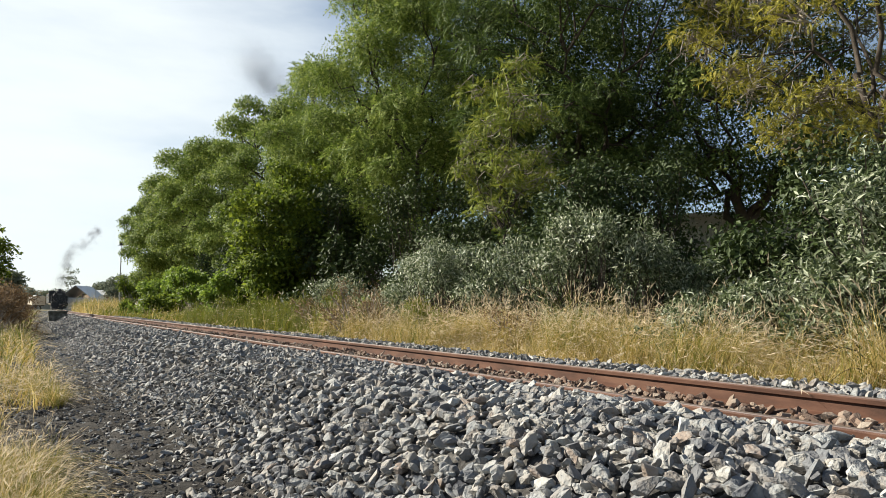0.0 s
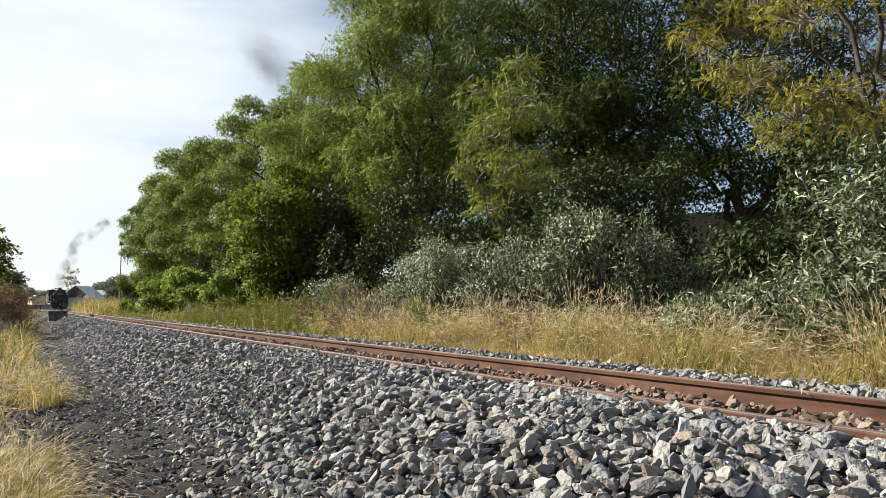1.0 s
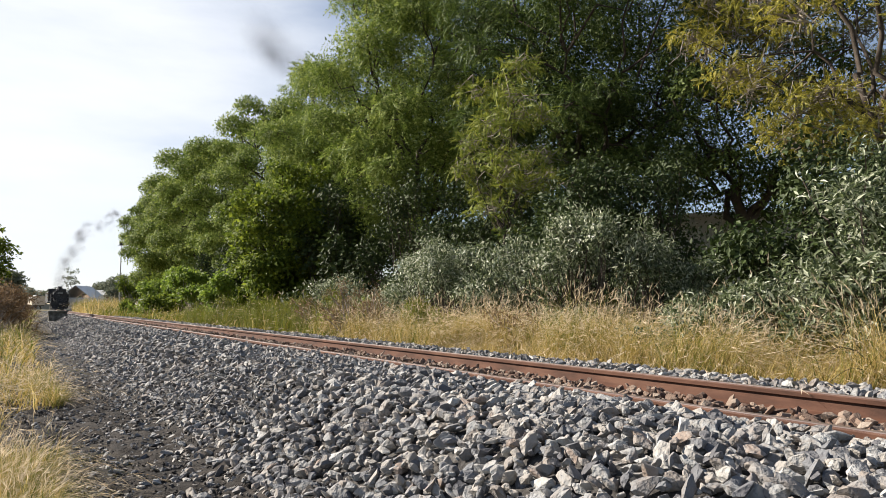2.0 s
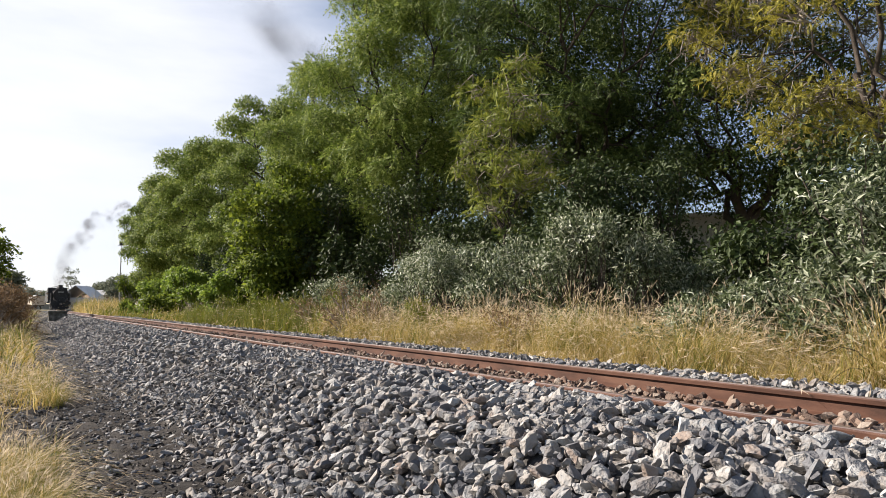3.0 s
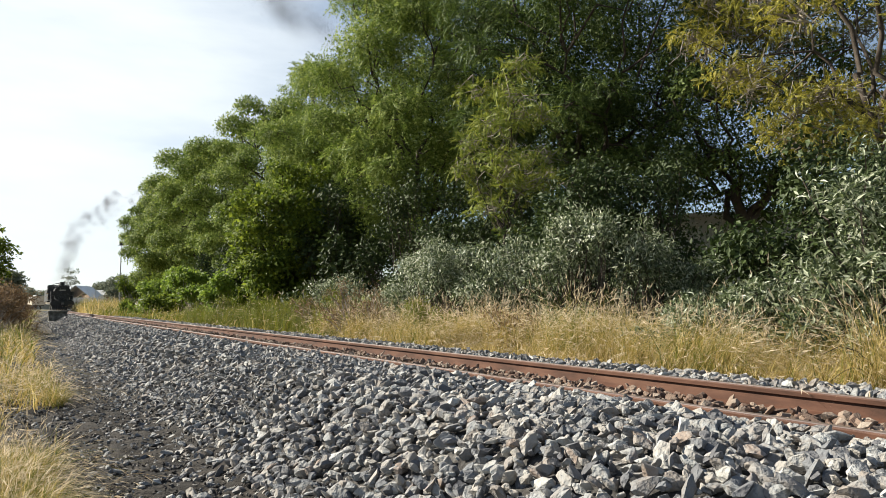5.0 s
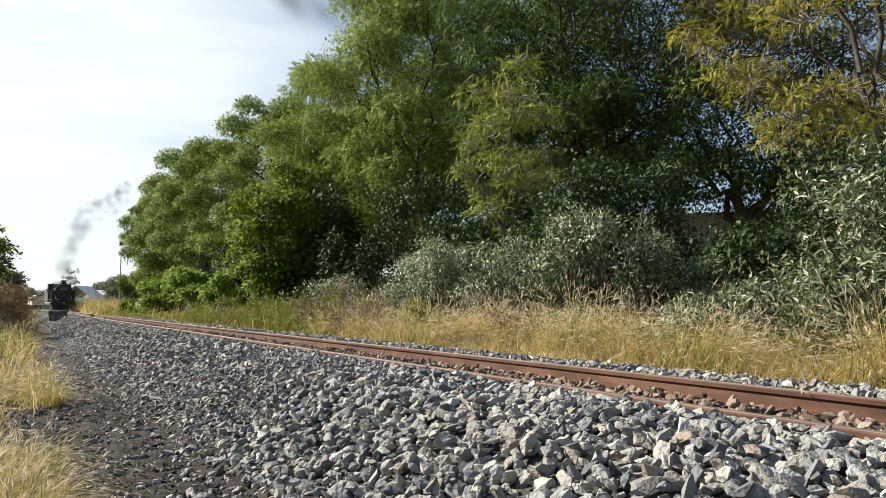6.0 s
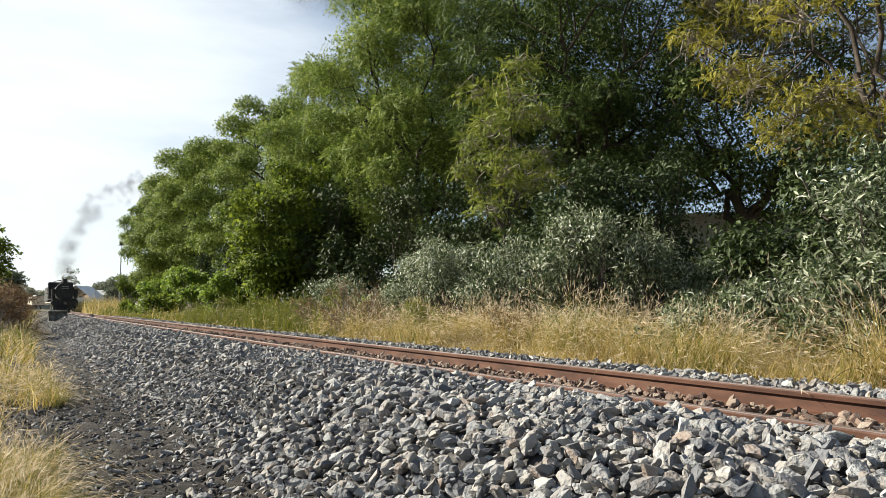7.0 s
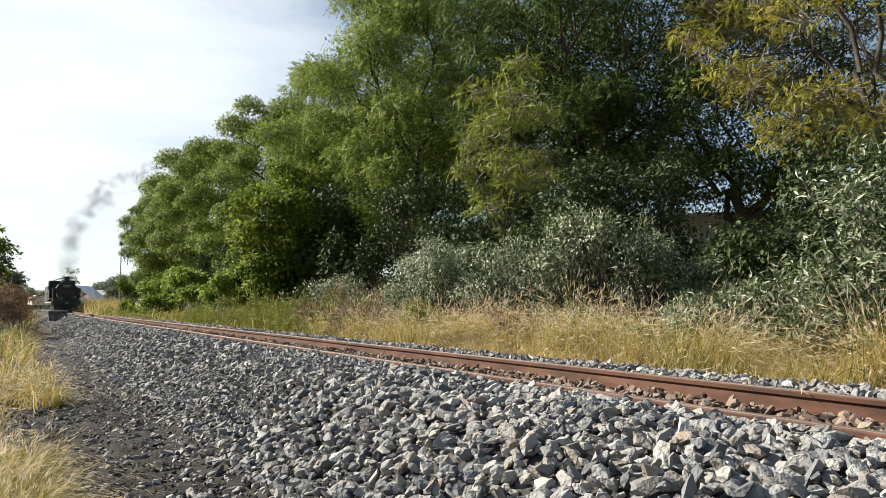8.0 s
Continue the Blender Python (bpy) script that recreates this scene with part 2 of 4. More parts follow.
def strip(name, xs, ys, material, lift=0.0, rough=0.0):
    """A sheet over the cross-section between the first and last of xs, following the bend of the track."""
    X, Y = np.meshgrid(np.asarray(xs, float), np.asarray(ys, float), indexing="ij")
    Z = np.interp(X, PX, PZ) + lift
    if rough:
        Z += rough * RNG.normal(size=Z.shape)
    v = np.stack([X + bend(Y), Y, Z], -1).reshape(-1, 3)
    n, k = X.shape
    i, j = np.meshgrid(np.arange(n - 1), np.arange(k - 1), indexing="ij")
    f = np.stack([i * k + j, (i + 1) * k + j, (i + 1) * k + j + 1, i * k + j + 1], -1).reshape(-1, 4)
    return new(name, soup(name, v, f, material, smooth=True))


def build_ground():
    ys = np.concatenate([np.arange(-12, 30, 0.4), np.arange(30, 160, 2.0)])
    g_y = np.concatenate([[-1500, -300, -60], np.arange(-12, 160, 2.0), [220, 400, 1000, 2500]])
    g_x = np.array([-1500, -300, -60, -20, -6, -2, 0.3, 1.0, 1.6, 3.7, 5.0, 5.4, 6.0, 9, 14, 25, 60, 300, 1500])
    X, Y = np.meshgrid(g_x, g_y, indexing="ij")
    Z = np.where((X > 1.1) & (X < 5.2), -0.1, np.interp(X, PX, PZ) - 0.03)
    sw = np.where(np.abs(X) < 60, 0.00018 * np.clip(Y - 30, 0, 190) ** 2, 0)
    v = np.stack([X + sw, Y, Z], -1).reshape(-1, 3)
    n, k = X.shape
    i, j = np.meshgrid(np.arange(n - 1), np.arange(k - 1), indexing="ij")
    f = np.stack([i * k + j, (i + 1) * k + j, (i + 1) * k + j + 1, i * k + j + 1], -1).reshape(-1, 4)
    tagged(new("ground", soup("ground", v, f, GROUND, smooth=True)), "dry earth with sparse grass beside the railway", "ground", kind="structure")
    p = strip("dirt_path", np.arange(-0.9, 1.5, 0.08), np.concatenate([np.arange(-12, 1, 0.4), np.arange(1, 14, 0.09), np.arange(14, 30, 0.4), np.arange(30, 160, 2.0)]), DIRT, 0.0, 0.015)
    tagged(p, "dark cinder path strewn with loose stones", "path", kind="structure")
    # sheet under the stones, its dark colour standing for shade between them
    bed = strip("ballast_bed", np.concatenate([np.arange(1.1, 2.4, 0.1), np.arange(2.4, 5.5, 0.15)]), ys, GAP_SHADE_BED, -0.035, 0.012)
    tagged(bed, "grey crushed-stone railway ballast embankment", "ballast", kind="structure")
    return bed


ballast = build_ground()


# ---------------------------------------------------------------- rails
def rail_profile():
    """Half of a flat-bottomed rail, from the foot's edge to the middle of the head (x, z below the top)."""
    return [(0.060, -0.142), (0.060, -0.132), (0.012, -0.116), (0.008, -0.045), (0.030, -0.036), (0.032, -0.010), (0.027, -0.002)]


def sweep(profile, cx, ys, closed=True):
    pr = np.array(profile)
    n, k = len(ys), len(pr)
    v = np.stack([np.broadcast_to(pr[:, 0], (n, k)) + cx + bend(ys)[:, None], np.broadcast_to(np.asarray(ys)[:, None], (n, k)),
                  np.broadcast_to(pr[:, 1], (n, k)) + RAIL_Z], -1).reshape(-1, 3)
    i, j = np.meshgrid(np.arange(n - 1), np.arange(k if closed else k - 1), indexing="ij")
    f = np.stack([i * k + j, i * k + (j + 1) % k, (i + 1) * k + (j + 1) % k, (i + 1) * k + j], -1).reshape(-1, 4)
    return v, f


def build_rail(cx, label):
    ys = np.concatenate([np.arange(-12, 30, 3.0), np.arange(30, 170, 2.0)])
    half = rail_profile()
    full = half + [(-x, z) for x, z in reversed(half)]
    t = thing("rail", Matrix(), label, "rail", "running rails")
    part("rail_body", soup("rail_body", *sweep(full, cx, ys), RUST), None, t)
    top = [(0.026, -0.001), (0.020, 0.0015), (-0.020, 0.0015), (-0.029, -0.005)]
    part("running_surface", soup("running_surface", *sweep(top, cx, ys, False), STEEL), None, t, "worn bright steel running surface")
    return t


build_rail(TRACK_X - GAUGE_HALF, "rusty steel rail half buried in ballast")
build_rail(TRACK_X + GAUGE_HALF, "rusty steel rail with a bright worn top")


def build_sleepers():
    bm = bmesh.new()
    box(bm, 2.0, 0.22, 0.13, bevel=0.012)
    me = bpy.data.meshes.new("sleeper")
    bm.to_mesh(me)
    bm.free()
    me.materials.append(SLEEPER)
    for k in range(78):
        y = -5.05 + 0.7 * k
        ob = new("sleeper", me)
        ob.matrix_world = pose(TRACK_X + float(bend(y)), y, RAIL_Z - 0.142 - 0.068, 0, 0, RNG.uniform(-1, 1))
        tagged(ob, "weathered sleeper almost buried in brown ballast", "sleeper", "sleepers under the rails")


build_sleepers()


# ---------------------------------------------------------------- stones
def stone_templates(count, rng, points=13):
    """Angular crushed stones: hulls of random points, about 1 across, each with the same number of triangles."""
    out = []
    while len(out) < count:
        bm = bmesh.new()
        p = rng.normal(size=(points, 3))
        p /= np.linalg.norm(p, axis=1)[:, None]
        p *= rng.uniform(0.74, 1.12, (points, 1)) * np.array([0.68, 0.47, 0.31]) * rng.uniform(0.86, 1.14, 3)
        for q in p:
            bm.verts.new(q)
        bmesh.ops.convex_hull(bm, input=bm.verts)
        loose = [x for x in bm.verts if not x.link_faces]
        bmesh.ops.delete(bm, geom=loose, context="VERTS")
        bmesh.ops.triangulate(bm, faces=bm.faces)
        bm.verts.index_update()
        v = np.array([x.co for x in bm.verts])
        f = np.array([[x.index for x in face.verts] for face in bm.faces])
        bm.free()
        out.append((v, f))
    return out


STONES = stone_templates(16, np.random.default_rng(3), 20)
FAR_STONES = stone_templates(12, np.random.default_rng(4), 8)


def stone_spots(x0, x1, y0, y1, step, rng, keep=1.0):
    xs = np.arange(x0, x1, step)
    ys = np.arange(y0, y1, step)
    X, Y = np.meshgrid(xs, ys, indexing="ij")
    X = X.ravel() + rng.uniform(-0.5, 0.5, X.size) * step
    Y = Y.ravel() + rng.uniform(-0.5, 0.5, Y.size) * step
    pick = rng.random(X.size) < keep
    X, Y = X[pick], Y[pick]
    return X, Y


def stone_rot(n, size, rng):
    """Mostly lying on their flat side, tipped at random."""
    tip = rng.normal(0, 0.8, (n, 2))
    yaw = rng.uniform(0, 2 * np.pi, n)
    up = np.stack([tip[:, 0], tip[:, 1], np.ones(n)], 1)
    fwd = np.stack([np.cos(yaw), np.sin(yaw), np.zeros(n)], 1)
    up /= np.linalg.norm(up, axis=1)[:, None]
    side = np.cross(fwd, up)
    side /= np.linalg.norm(side, axis=1)[:, None]
    fwd = np.cross(up, side)
    r = np.stack([fwd, side, up], 2)
    return r * (size[:, None] * rng.uniform(0.8, 1.2, (n, 3)))[:, None, :]


def stone_field(X, Y, size, lift, rng):
    """All stones at track-relative X and Y, as one mesh's arrays."""
    n = len(X)
    Z = np.interp(X, PX, PZ) + lift
    loc = np.stack([X + bend(Y), Y, Z], 1)
    typical = np.where(Y < 9, np.median(size[Y < 9]) if (Y < 9).any() else 0.07, np.median(size))
    rot = stone_rot(n, np.minimum(size, 1.4 * typical), rng)
    kind = rng.integers(0, 12, n)
    close = (Y > 0.2) & (Y < 5.5)
    parts = []
    for k, (tv, tf, s) in enumerate([(*STONES[i], (kind == i) & close) for i in range(12)] + [(*FAR_STONES[i], (kind == i) & ~close) for i in range(12)]):
        if s.any():
            parts.append(scattered(tv, tf, rot[s], loc[s]))
    return merged(parts)


def build_stones():
    rng = np.random.default_rng(21)
    groups = []
    for x0, x1, y0, y1, step, big in ((1.3, 3.13, -6.0, 0.2, 0.058, 0.076), (1.3, 3.13, 0.2, 9, 0.045, 0.066), (1.3, 3.13, 9, 24, 0.074, 0.098), (1.3, 3.13, 24, 70, 0.10, 0.112),
                                      (4.36, 5.35, -6.0, 1.5, 0.06, 0.07), (4.36, 5.35, 1.5, 14, 0.054, 0.062), (4.36, 5.35, 14, 45, 0.1, 0.11)):
        X, Y = stone_spots(x0, x1, y0, y1, step, rng)
        size = big * rng.lognormal(-0.04, 0.40, len(X))
        lift = rng.uniform(-0.045, 0.032, len(X)) + (0.03 if x0 > 4 else 0.0)
        lift = np.where((X > 2.95) & (X < 3.2), np.minimum(lift, 0.002) - 0.005, lift)
        lift = np.where((X > 2.85) & (X < 3.2) & (Y > 9), -0.045, lift)
        groups.append([X, Y, size, lift])
    # the toe of the slope thins out over the path
    X, Y = stone_spots(0.6, 1.45, -6.0, 30, 0.055, rng)
    pick = rng.random(len(X)) < 0.04 + np.clip((X - 0.85) / 0.6, 0, 1) ** 1.5 * 0.75
    X, Y = X[pick], Y[pick]
    groups.append([X, Y, 0.065 * rng.lognormal(0, 0.35, len(X)), rng.uniform(-0.012, 0.012, len(X))])
    X, Y = (np.concatenate([g[k] for g in groups]) for k in (0, 1))
    size, lift = (np.concatenate([g[k] for g in groups]) for k in (2, 3))
    # single stones on the slope beside the tripod
    near = (Y > 1.5) & (Y < 4.4) & (X > 1.35) & (X < 2.6)
    chosen = np.zeros(len(X), bool)
    chosen[rng.permutation(np.nonzero(near)[0])[:300]] = True
    meshes = []
    for tv, tf in STONES:
        meshes.append(soup("stone", tv, tf, STONE_OB))
    rot = stone_rot(int(chosen.sum()), np.minimum(size[chosen], 0.085), rng)
    for k, i in enumerate(np.nonzero(chosen)[0]):
        ob = new("stone", meshes[rng.integers(0, len(meshes))])
        m = Matrix(rot[k].tolist()).to_4x4()
        m.translation = (X[i] + float(bend(Y[i])), Y[i], float(np.interp(X[i], PX, PZ)) + lift[i] + 0.012)
        ob.parent = ballast
        ob.matrix_world = m
    rest = ~chosen
    v, f = stone_field(X[rest], Y[rest], size[rest], lift[rest], rng)
    b = part("crushed_stone", soup("crushed_stone", v, f, STONE), None, ballast, "angular grey crushed stone")
    b["kind"] = "stuff"
    # brown stones between the rails
    X1, Y1 = stone_spots(3.22, 4.22, -5.0, 14, 0.06, rng)
    X2, Y2 = stone_spots(3.22, 4.22, 14, 45, 0.1, rng)
    X, Y = np.concatenate([X1, X2]), np.concatenate([Y1, Y2])
    bare = (np.abs(Y - 2.65) < 0.12) & (X > 3.3) & (X < 4.1) & (rng.random(len(X)) < 0.75)
    X, Y = X[~bare], Y[~bare]
    size = np.where(Y < 14, 0.066, 0.11) * rng.lognormal(0, 0.36, len(X))
    v, f = stone_field(X, Y, size, rng.uniform(-0.03, 0.022, len(X)), rng)
    b = part("crushed_stone", soup("rusty_stone", v, f, STONE_RUST), None, ballast, "rust-stained stones between the rails")
    b["kind"] = "stuff"
    # loose stones and grit on the path
    X, Y = stone_spots(-0.4, 1.35, -6.0, 26, 0.075, rng, 0.55)
    v, f = stone_field(X, Y, 0.045 * rng.lognormal(0, 0.4, len(X)), rng.uniform(-0.004, 0.012, len(X)), rng)
    Xg, Yg = stone_spots(-0.35, 1.5, 2.5, 12, 0.034, rng, 0.6)
    vg, fg = stone_field(Xg, Yg, 0.024 * rng.lognormal(0, 0.5, len(Xg)), rng.uniform(-0.002, 0.006, len(Xg)), rng)
    tagged(new("loose_stones", soup("loose_stones", v, f, STONE)), "loose grey stones scattered over the path", "gravel", kind="stuff")
    tagged(new("grit", soup("grit", vg, fg, GRIT)), "dark grit covering the cinder path", "gravel", kind="stuff")


# ---------------------------------------------------------------- foliage
def frond(pairs, leaflet, droop=0.25):
    """A feathery compound leaf, 1 long along y: pairs of slim leaflets on a stalk, as triangles."""
    v, f = [], []
    for k in range(pairs):
        y = 0.12 + 0.86 * k / (pairs - 1)
        ln = leaflet * (1 - 0.55 * abs(2 * y - 0.9) ** 1.6)
        z = -droop * y * y
        w = 0.5 / pairs
        for s in (-1, 1):
            i = len(v)
            v += [(s * ln * 0.06, y - w * 0.9, z), (s * ln, y + 0.2, z - 0.06), (s * ln * 0.2, y + 0.05 + w * 0.9, z - 0.005)]
            f.append((i, i + 1, i + 2) if s > 0 else (i + 2, i + 1, i))
    return np.array(v, float), np.array(f)


def blade_leaf(width, fold=0.15, bow=0.2):
    """One lance-shaped leaf, 1 long along y, folded at its rib, as quads."""
    ys = [0.0, 0.42, 1.0]
    ws = [0.12, 1.0, 0.05]
    v, f = [], []
    for y, w in zip(ys, ws):
        z = -bow * y * y
        v += [(-w * width / 2, y, z + fold * w * width), (0, y, z), (w * width / 2, y, z + fold * w * width)]
    for k in range(2):
        i = 3 * k
        f += [(i, i + 1, i + 4, i + 3), (i + 1, i + 2, i + 5, i + 4)]
    return np.array(v, float), np.array(f)


def simple_leaf(width, fold=0.2):
    """A pointed leaf, 1 long along y: two quads folded at the rib."""
    v = [(0, 0, 0), (width / 2, 0.4, fold * width), (0, 1, -0.12), (-width / 2, 0.4, fold * width), (0, 0.45, -0.03)]
    return np.array(v, float), np.array([(0, 1, 2, 4), (0, 4, 2, 3)])


FAR_TIP = (np.array([(0.26, 0.1, 0.04), (0, 1, -0.16), (-0.26, 0.1, 0.04)], float), np.array([(0, 1, 2)]))
NARROW = (np.array([(0, 0, 0), (0.13, 0.4, 0.05), (0, 1, -0.22), (-0.13, 0.4, 0.05)], float), np.array([(0, 1, 2, 3)]))
FAR_LEAF = (np.array([(0, 0, 0), (0.3, 0.45, 0.05), (0, 1, -0.1), (-0.3, 0.45, 0.05)], float), np.array([(0, 1, 2, 3)]))
FROND_FINE = frond(8, 0.23)
FROND_HALF = frond(6, 0.25)
FROND_MID = frond(4, 0.28)
LEAF = simple_leaf(0.55)
LANCE = blade_leaf(0.27, bow=0.4)
DROOP = simple_leaf(0.3)


def limb_path(a, b, sag, rng, n=6, wob=0.06):
    a, b = np.asarray(a, float), np.asarray(b, float)
    t = np.linspace(0, 1, n)[:, None]
    p = a + (b - a) * t
    ln = np.linalg.norm(b - a)
    p[:, 2] += sag * ln * np.sin(np.pi * t[:, 0])
    p[1:-1] += rng.normal(0, wob * ln, (n - 2, 3))
    return p


def crown_leaves(centres, radii, count, template, size, rng, flat=0.55, down=0.35, hang=0.0, crest=0.55):
    """Sprays of leaves round clump centres, pointing outwards and drooping."""
    k = rng.choice(len(centres), count, p=radii ** 2 / np.sum(radii ** 2))
    d = rng.normal(size=(count, 3))
    d /= np.linalg.norm(d, axis=1)[:, None]
    rad = radii[k] * rng.uniform(0.2, 1.0, count) ** 0.45
    d[:, 2] = np.where(rng.random(count) < crest, np.abs(d[:, 2]), d[:, 2])
    off = d * rad[:, None]
    off[:, 2] *= flat
    off[:, 2] -= hang * radii[k] * rng.random(count) ** 2
    loc = centres[k] + off
    fwd = d * np.array([1, 1, 0.5]) * 0.6 + rng.normal(0, 0.8, (count, 3)) - np.array([0, 0, down])
    up = np.array([0, 0, 0.35]) + d * 1.1 + rng.normal(0, 0.3, (count, 3))
    rot = frame_rot(fwd, up, size * rng.uniform(0.7, 1.3, count))
    return scattered(template[0], template[1], rot, loc)


def spaced(count, hollow, rng):
    """Points in the outer part of a unit ball that keep their distance from one another."""
    c = np.zeros((count, 3))
    for k in range(count):
        d = rng.normal(size=(9, 3))
        d /= np.linalg.norm(d, axis=1)[:, None]
        d *= rng.uniform(hollow, 1, (9, 1)) ** 0.5
        far = np.linalg.norm(d[:, None] - c[None, :max(1, k)], axis=2).min(axis=1)
        c[k] = d[np.argmax(far)]
    return c


def build_tree(x, y, tall, radius, bottom, clumps, leaves, template, size, material, label, seed, group="", name="tree",
               trunk_r=0.22, clump_r=1.1, lean=(0, 0), hollow=0.35, hang=0.12, flat=0.7, twigs=2, twig_mat=None, inner=0, crest=0.55):
    """A tapered trunk, limbs that reach each clump, and a crown of drooping sprays."""
    rng = np.random.default_rng(seed)
    z0 = float(height(x, y)) - 0.05
    t = thing(name, pose(x, y, z0), label, "tree", group)
    fork = np.array([lean[0] * 0.3, lean[1] * 0.3, bottom + (tall - bottom) * 0.12])
    mid = np.array([lean[0], lean[1], (bottom + tall) / 2])
    half = (tall - bottom) / 2
    c = spaced(clumps, hollow, rng)
    c = mid + c * np.array([radius - clump_r * 0.6, radius - clump_r * 0.6, half - clump_r * flat * 0.7])
    # broader above the middle, drawn in below
    squeeze = np.clip(0.72 + 0.45 * (c[:, 2] - bottom) / (tall - bottom), 0.7, 1.0)
    c[:, :2] = mid[:2] + (c[:, :2] - mid[:2]) * squeeze[:, None]
    rr = clump_r * rng.uniform(0.6, 1.3, clumps)
    wood = [tube(limb_path((0, 0, 0), fork, 0, rng, 6, 0.02), np.linspace(trunk_r * 1.25, trunk_r * 0.8, 6), 9)]
    hubs = []
    for k in range(7):
        a = 2 * np.pi * (k + rng.uniform(-0.3, 0.3)) / 7
        h = mid + np.array([math.cos(a) * radius * 0.42, math.sin(a) * radius * 0.42, half * rng.uniform(-0.35, 0.45)])
        limb = limb_path(fork - np.array([0, 0, 0.15]), h, 0.05, rng, 9, 0.045)
        hubs.append(limb[3:])
        wood.append(tube(limb, np.linspace(trunk_r * 0.62, trunk_r * 0.16, 9), 7))
    hubs = np.concatenate(hubs)
    fine = []
    for k in range(clumps):
        h = hubs[np.argmin(np.linalg.norm(hubs - c[k] + np.array([0, 0, 0.8]), axis=1))]
        wood.append(tube(limb_path(h, c[k], -0.03, rng, 5, 0.07), np.linspace(trunk_r * 0.24, trunk_r * 0.06, 5), 5))
        for _ in range(twigs):
            tip = c[k] + rng.normal(0, 0.6 if twigs > 6 else 0.38, 3) * rr[k] * np.array([1, 1, flat])
            fine.append(tube(limb_path(c[k] + rng.normal(0, 0.1, 3), tip, 0.1, rng, 6, 0.15), np.linspace(0.02, 0.006, 6), 3))
    part("trunk", soup("trunk", *merged(wood), BARK, smooth=True), None, t, "dark bark with spreading limbs")
    if fine:
        tagged(part("twig_work", soup("twig_work", *merged(fine), twig_mat or BARK), None, t), kind="stuff")
    v, f = crown_leaves(c, rr, leaves, template, size, rng, flat, 0.25, hang, crest)
    part("crown", soup("crown", v, f, material), None, t)
    if inner:
        core = mid + spaced(clumps // 2, 0.0, rng) * np.array([radius * 0.52, radius * 0.52, half * 0.62])
        v, f = crown_leaves(core, np.full(len(core), clump_r * 1.5), inner, FAR_TIP, 0.16 if tall > bottom + 13.5 or size < 0.22 else 0.24, rng, 0.8, 0.25, 0.1, 0.3)
        part("inner_crown", soup("inner_crown", v, f, material), None, t)
    return t


def build_shrub(x, y, wide, tall, stems, leaves, template, size, material, label, seed, group="", name="shrub", deep=None, spray=0.28, stem_mat=None):
    """Many arching stems from the ground, each ending in a spray of leaves."""
    rng = np.random.default_rng(seed)
    z0 = float(height(x, y)) - 0.03
    t = thing(name, pose(x, y, z0), label, "shrub", group)
    deep = deep or wide
    wood, tips = [], []
    mounds = []
    for k in range(max(5, stems // 6)):
        a = rng.uniform(0, 2 * np.pi)
        rad = rng.uniform(0.05, 0.9) ** 0.5
        mounds.append((math.cos(a) * rad * wide / 2, math.sin(a) * rad * deep / 2, tall * math.sqrt(max(0.05, 1 - rad * rad * 0.9)) * (rng.uniform(0.72, 1.0) if k % 3 else rng.uniform(0.2, 0.6))))
    for k in range(stems):
        mx, my, mz = mounds[k % len(mounds)]
        d = rng.normal(size=3)
        d *= 0.55 / np.linalg.norm(d) * rng.uniform(0.4, 1.0) * min(1.0, tall / 2.5 + 0.25)
        tip = np.array([mx + d[0], my + d[1], max(0.12, mz + d[2] * 0.8 - 0.1)])
        root = np.array([tip[0] * 0.35, tip[1] * 0.35, 0]) + rng.normal(0, 0.06, 3) * np.array([1, 1, 0])
        p = limb_path(root, tip, 0.12, rng, 6, 0.03)
        wood.append(tube(p, np.linspace(0.022, 0.006, 6), 4))
        tips += [p[-1], p[-2], (p[-1] + p[-2]) / 2]
        if rng.random() < 0.5:
            tips.append(p[-3])
    tagged(part("branch_work", soup("branch_work", *merged(wood), stem_mat or TWIG), None, t), kind="stuff")
    tips = np.array(tips)
    rr = spray * rng.uniform(0.6, 1.4, len(tips))
    v, f = crown_leaves(tips, rr, leaves, template, size, rng, 0.9, 0.25, 0.2)
    v[:, 2] = np.maximum(v[:, 2], 0.03)
    part("foliage", soup("foliage", v, f, material), None, t)
    return t


# ---------------------------------------------------------------- grass
def grass_blades(n, spots, tall, rng, lean=(0.35, 0.1), spread=0.34, width=0.006, droop=0.42):
    """Curved tapering blades as quads: spots is n x 3, tall is n heights."""
    yaw = rng.uniform(0, 2 * np.pi, n)
    side = np.stack([np.cos(yaw), np.sin(yaw), np.zeros(n)], 1) * (width * rng.uniform(0.6, 1.4, n))[:, None]
    out = rng.normal(0, spread, (n, 3)) + np.array([lean[0], lean[1], 0])
    out[:, 2] = 0
    ts = np.array([0, 0.4, 0.75, 1.0])
    ws = np.array([1.0, 0.85, 0.5, 0.12])
    v = np.zeros((n, 4, 2, 3))
    for k, (a, w) in enumerate(zip(ts, ws)):
        bendy = np.linalg.norm(out, axis=1)
        c = spots + out * (tall * a ** 1.8)[:, None]
        c[:, 2] += tall * (a - droop * np.minimum(bendy, 1.2) * a ** 3)
        v[:, k, 0] = c - side * w
        v[:, k, 1] = c + side * w
    base = np.array([[0, 1, 3, 2], [2, 3, 5, 4], [4, 5, 7, 6]])
    f = base[None] + (np.arange(n) * 8)[:, None, None]
    return v.reshape(-1, 3), f.reshape(-1, 4), v[:, 3].mean(axis=1), v[:, 2].mean(axis=1)


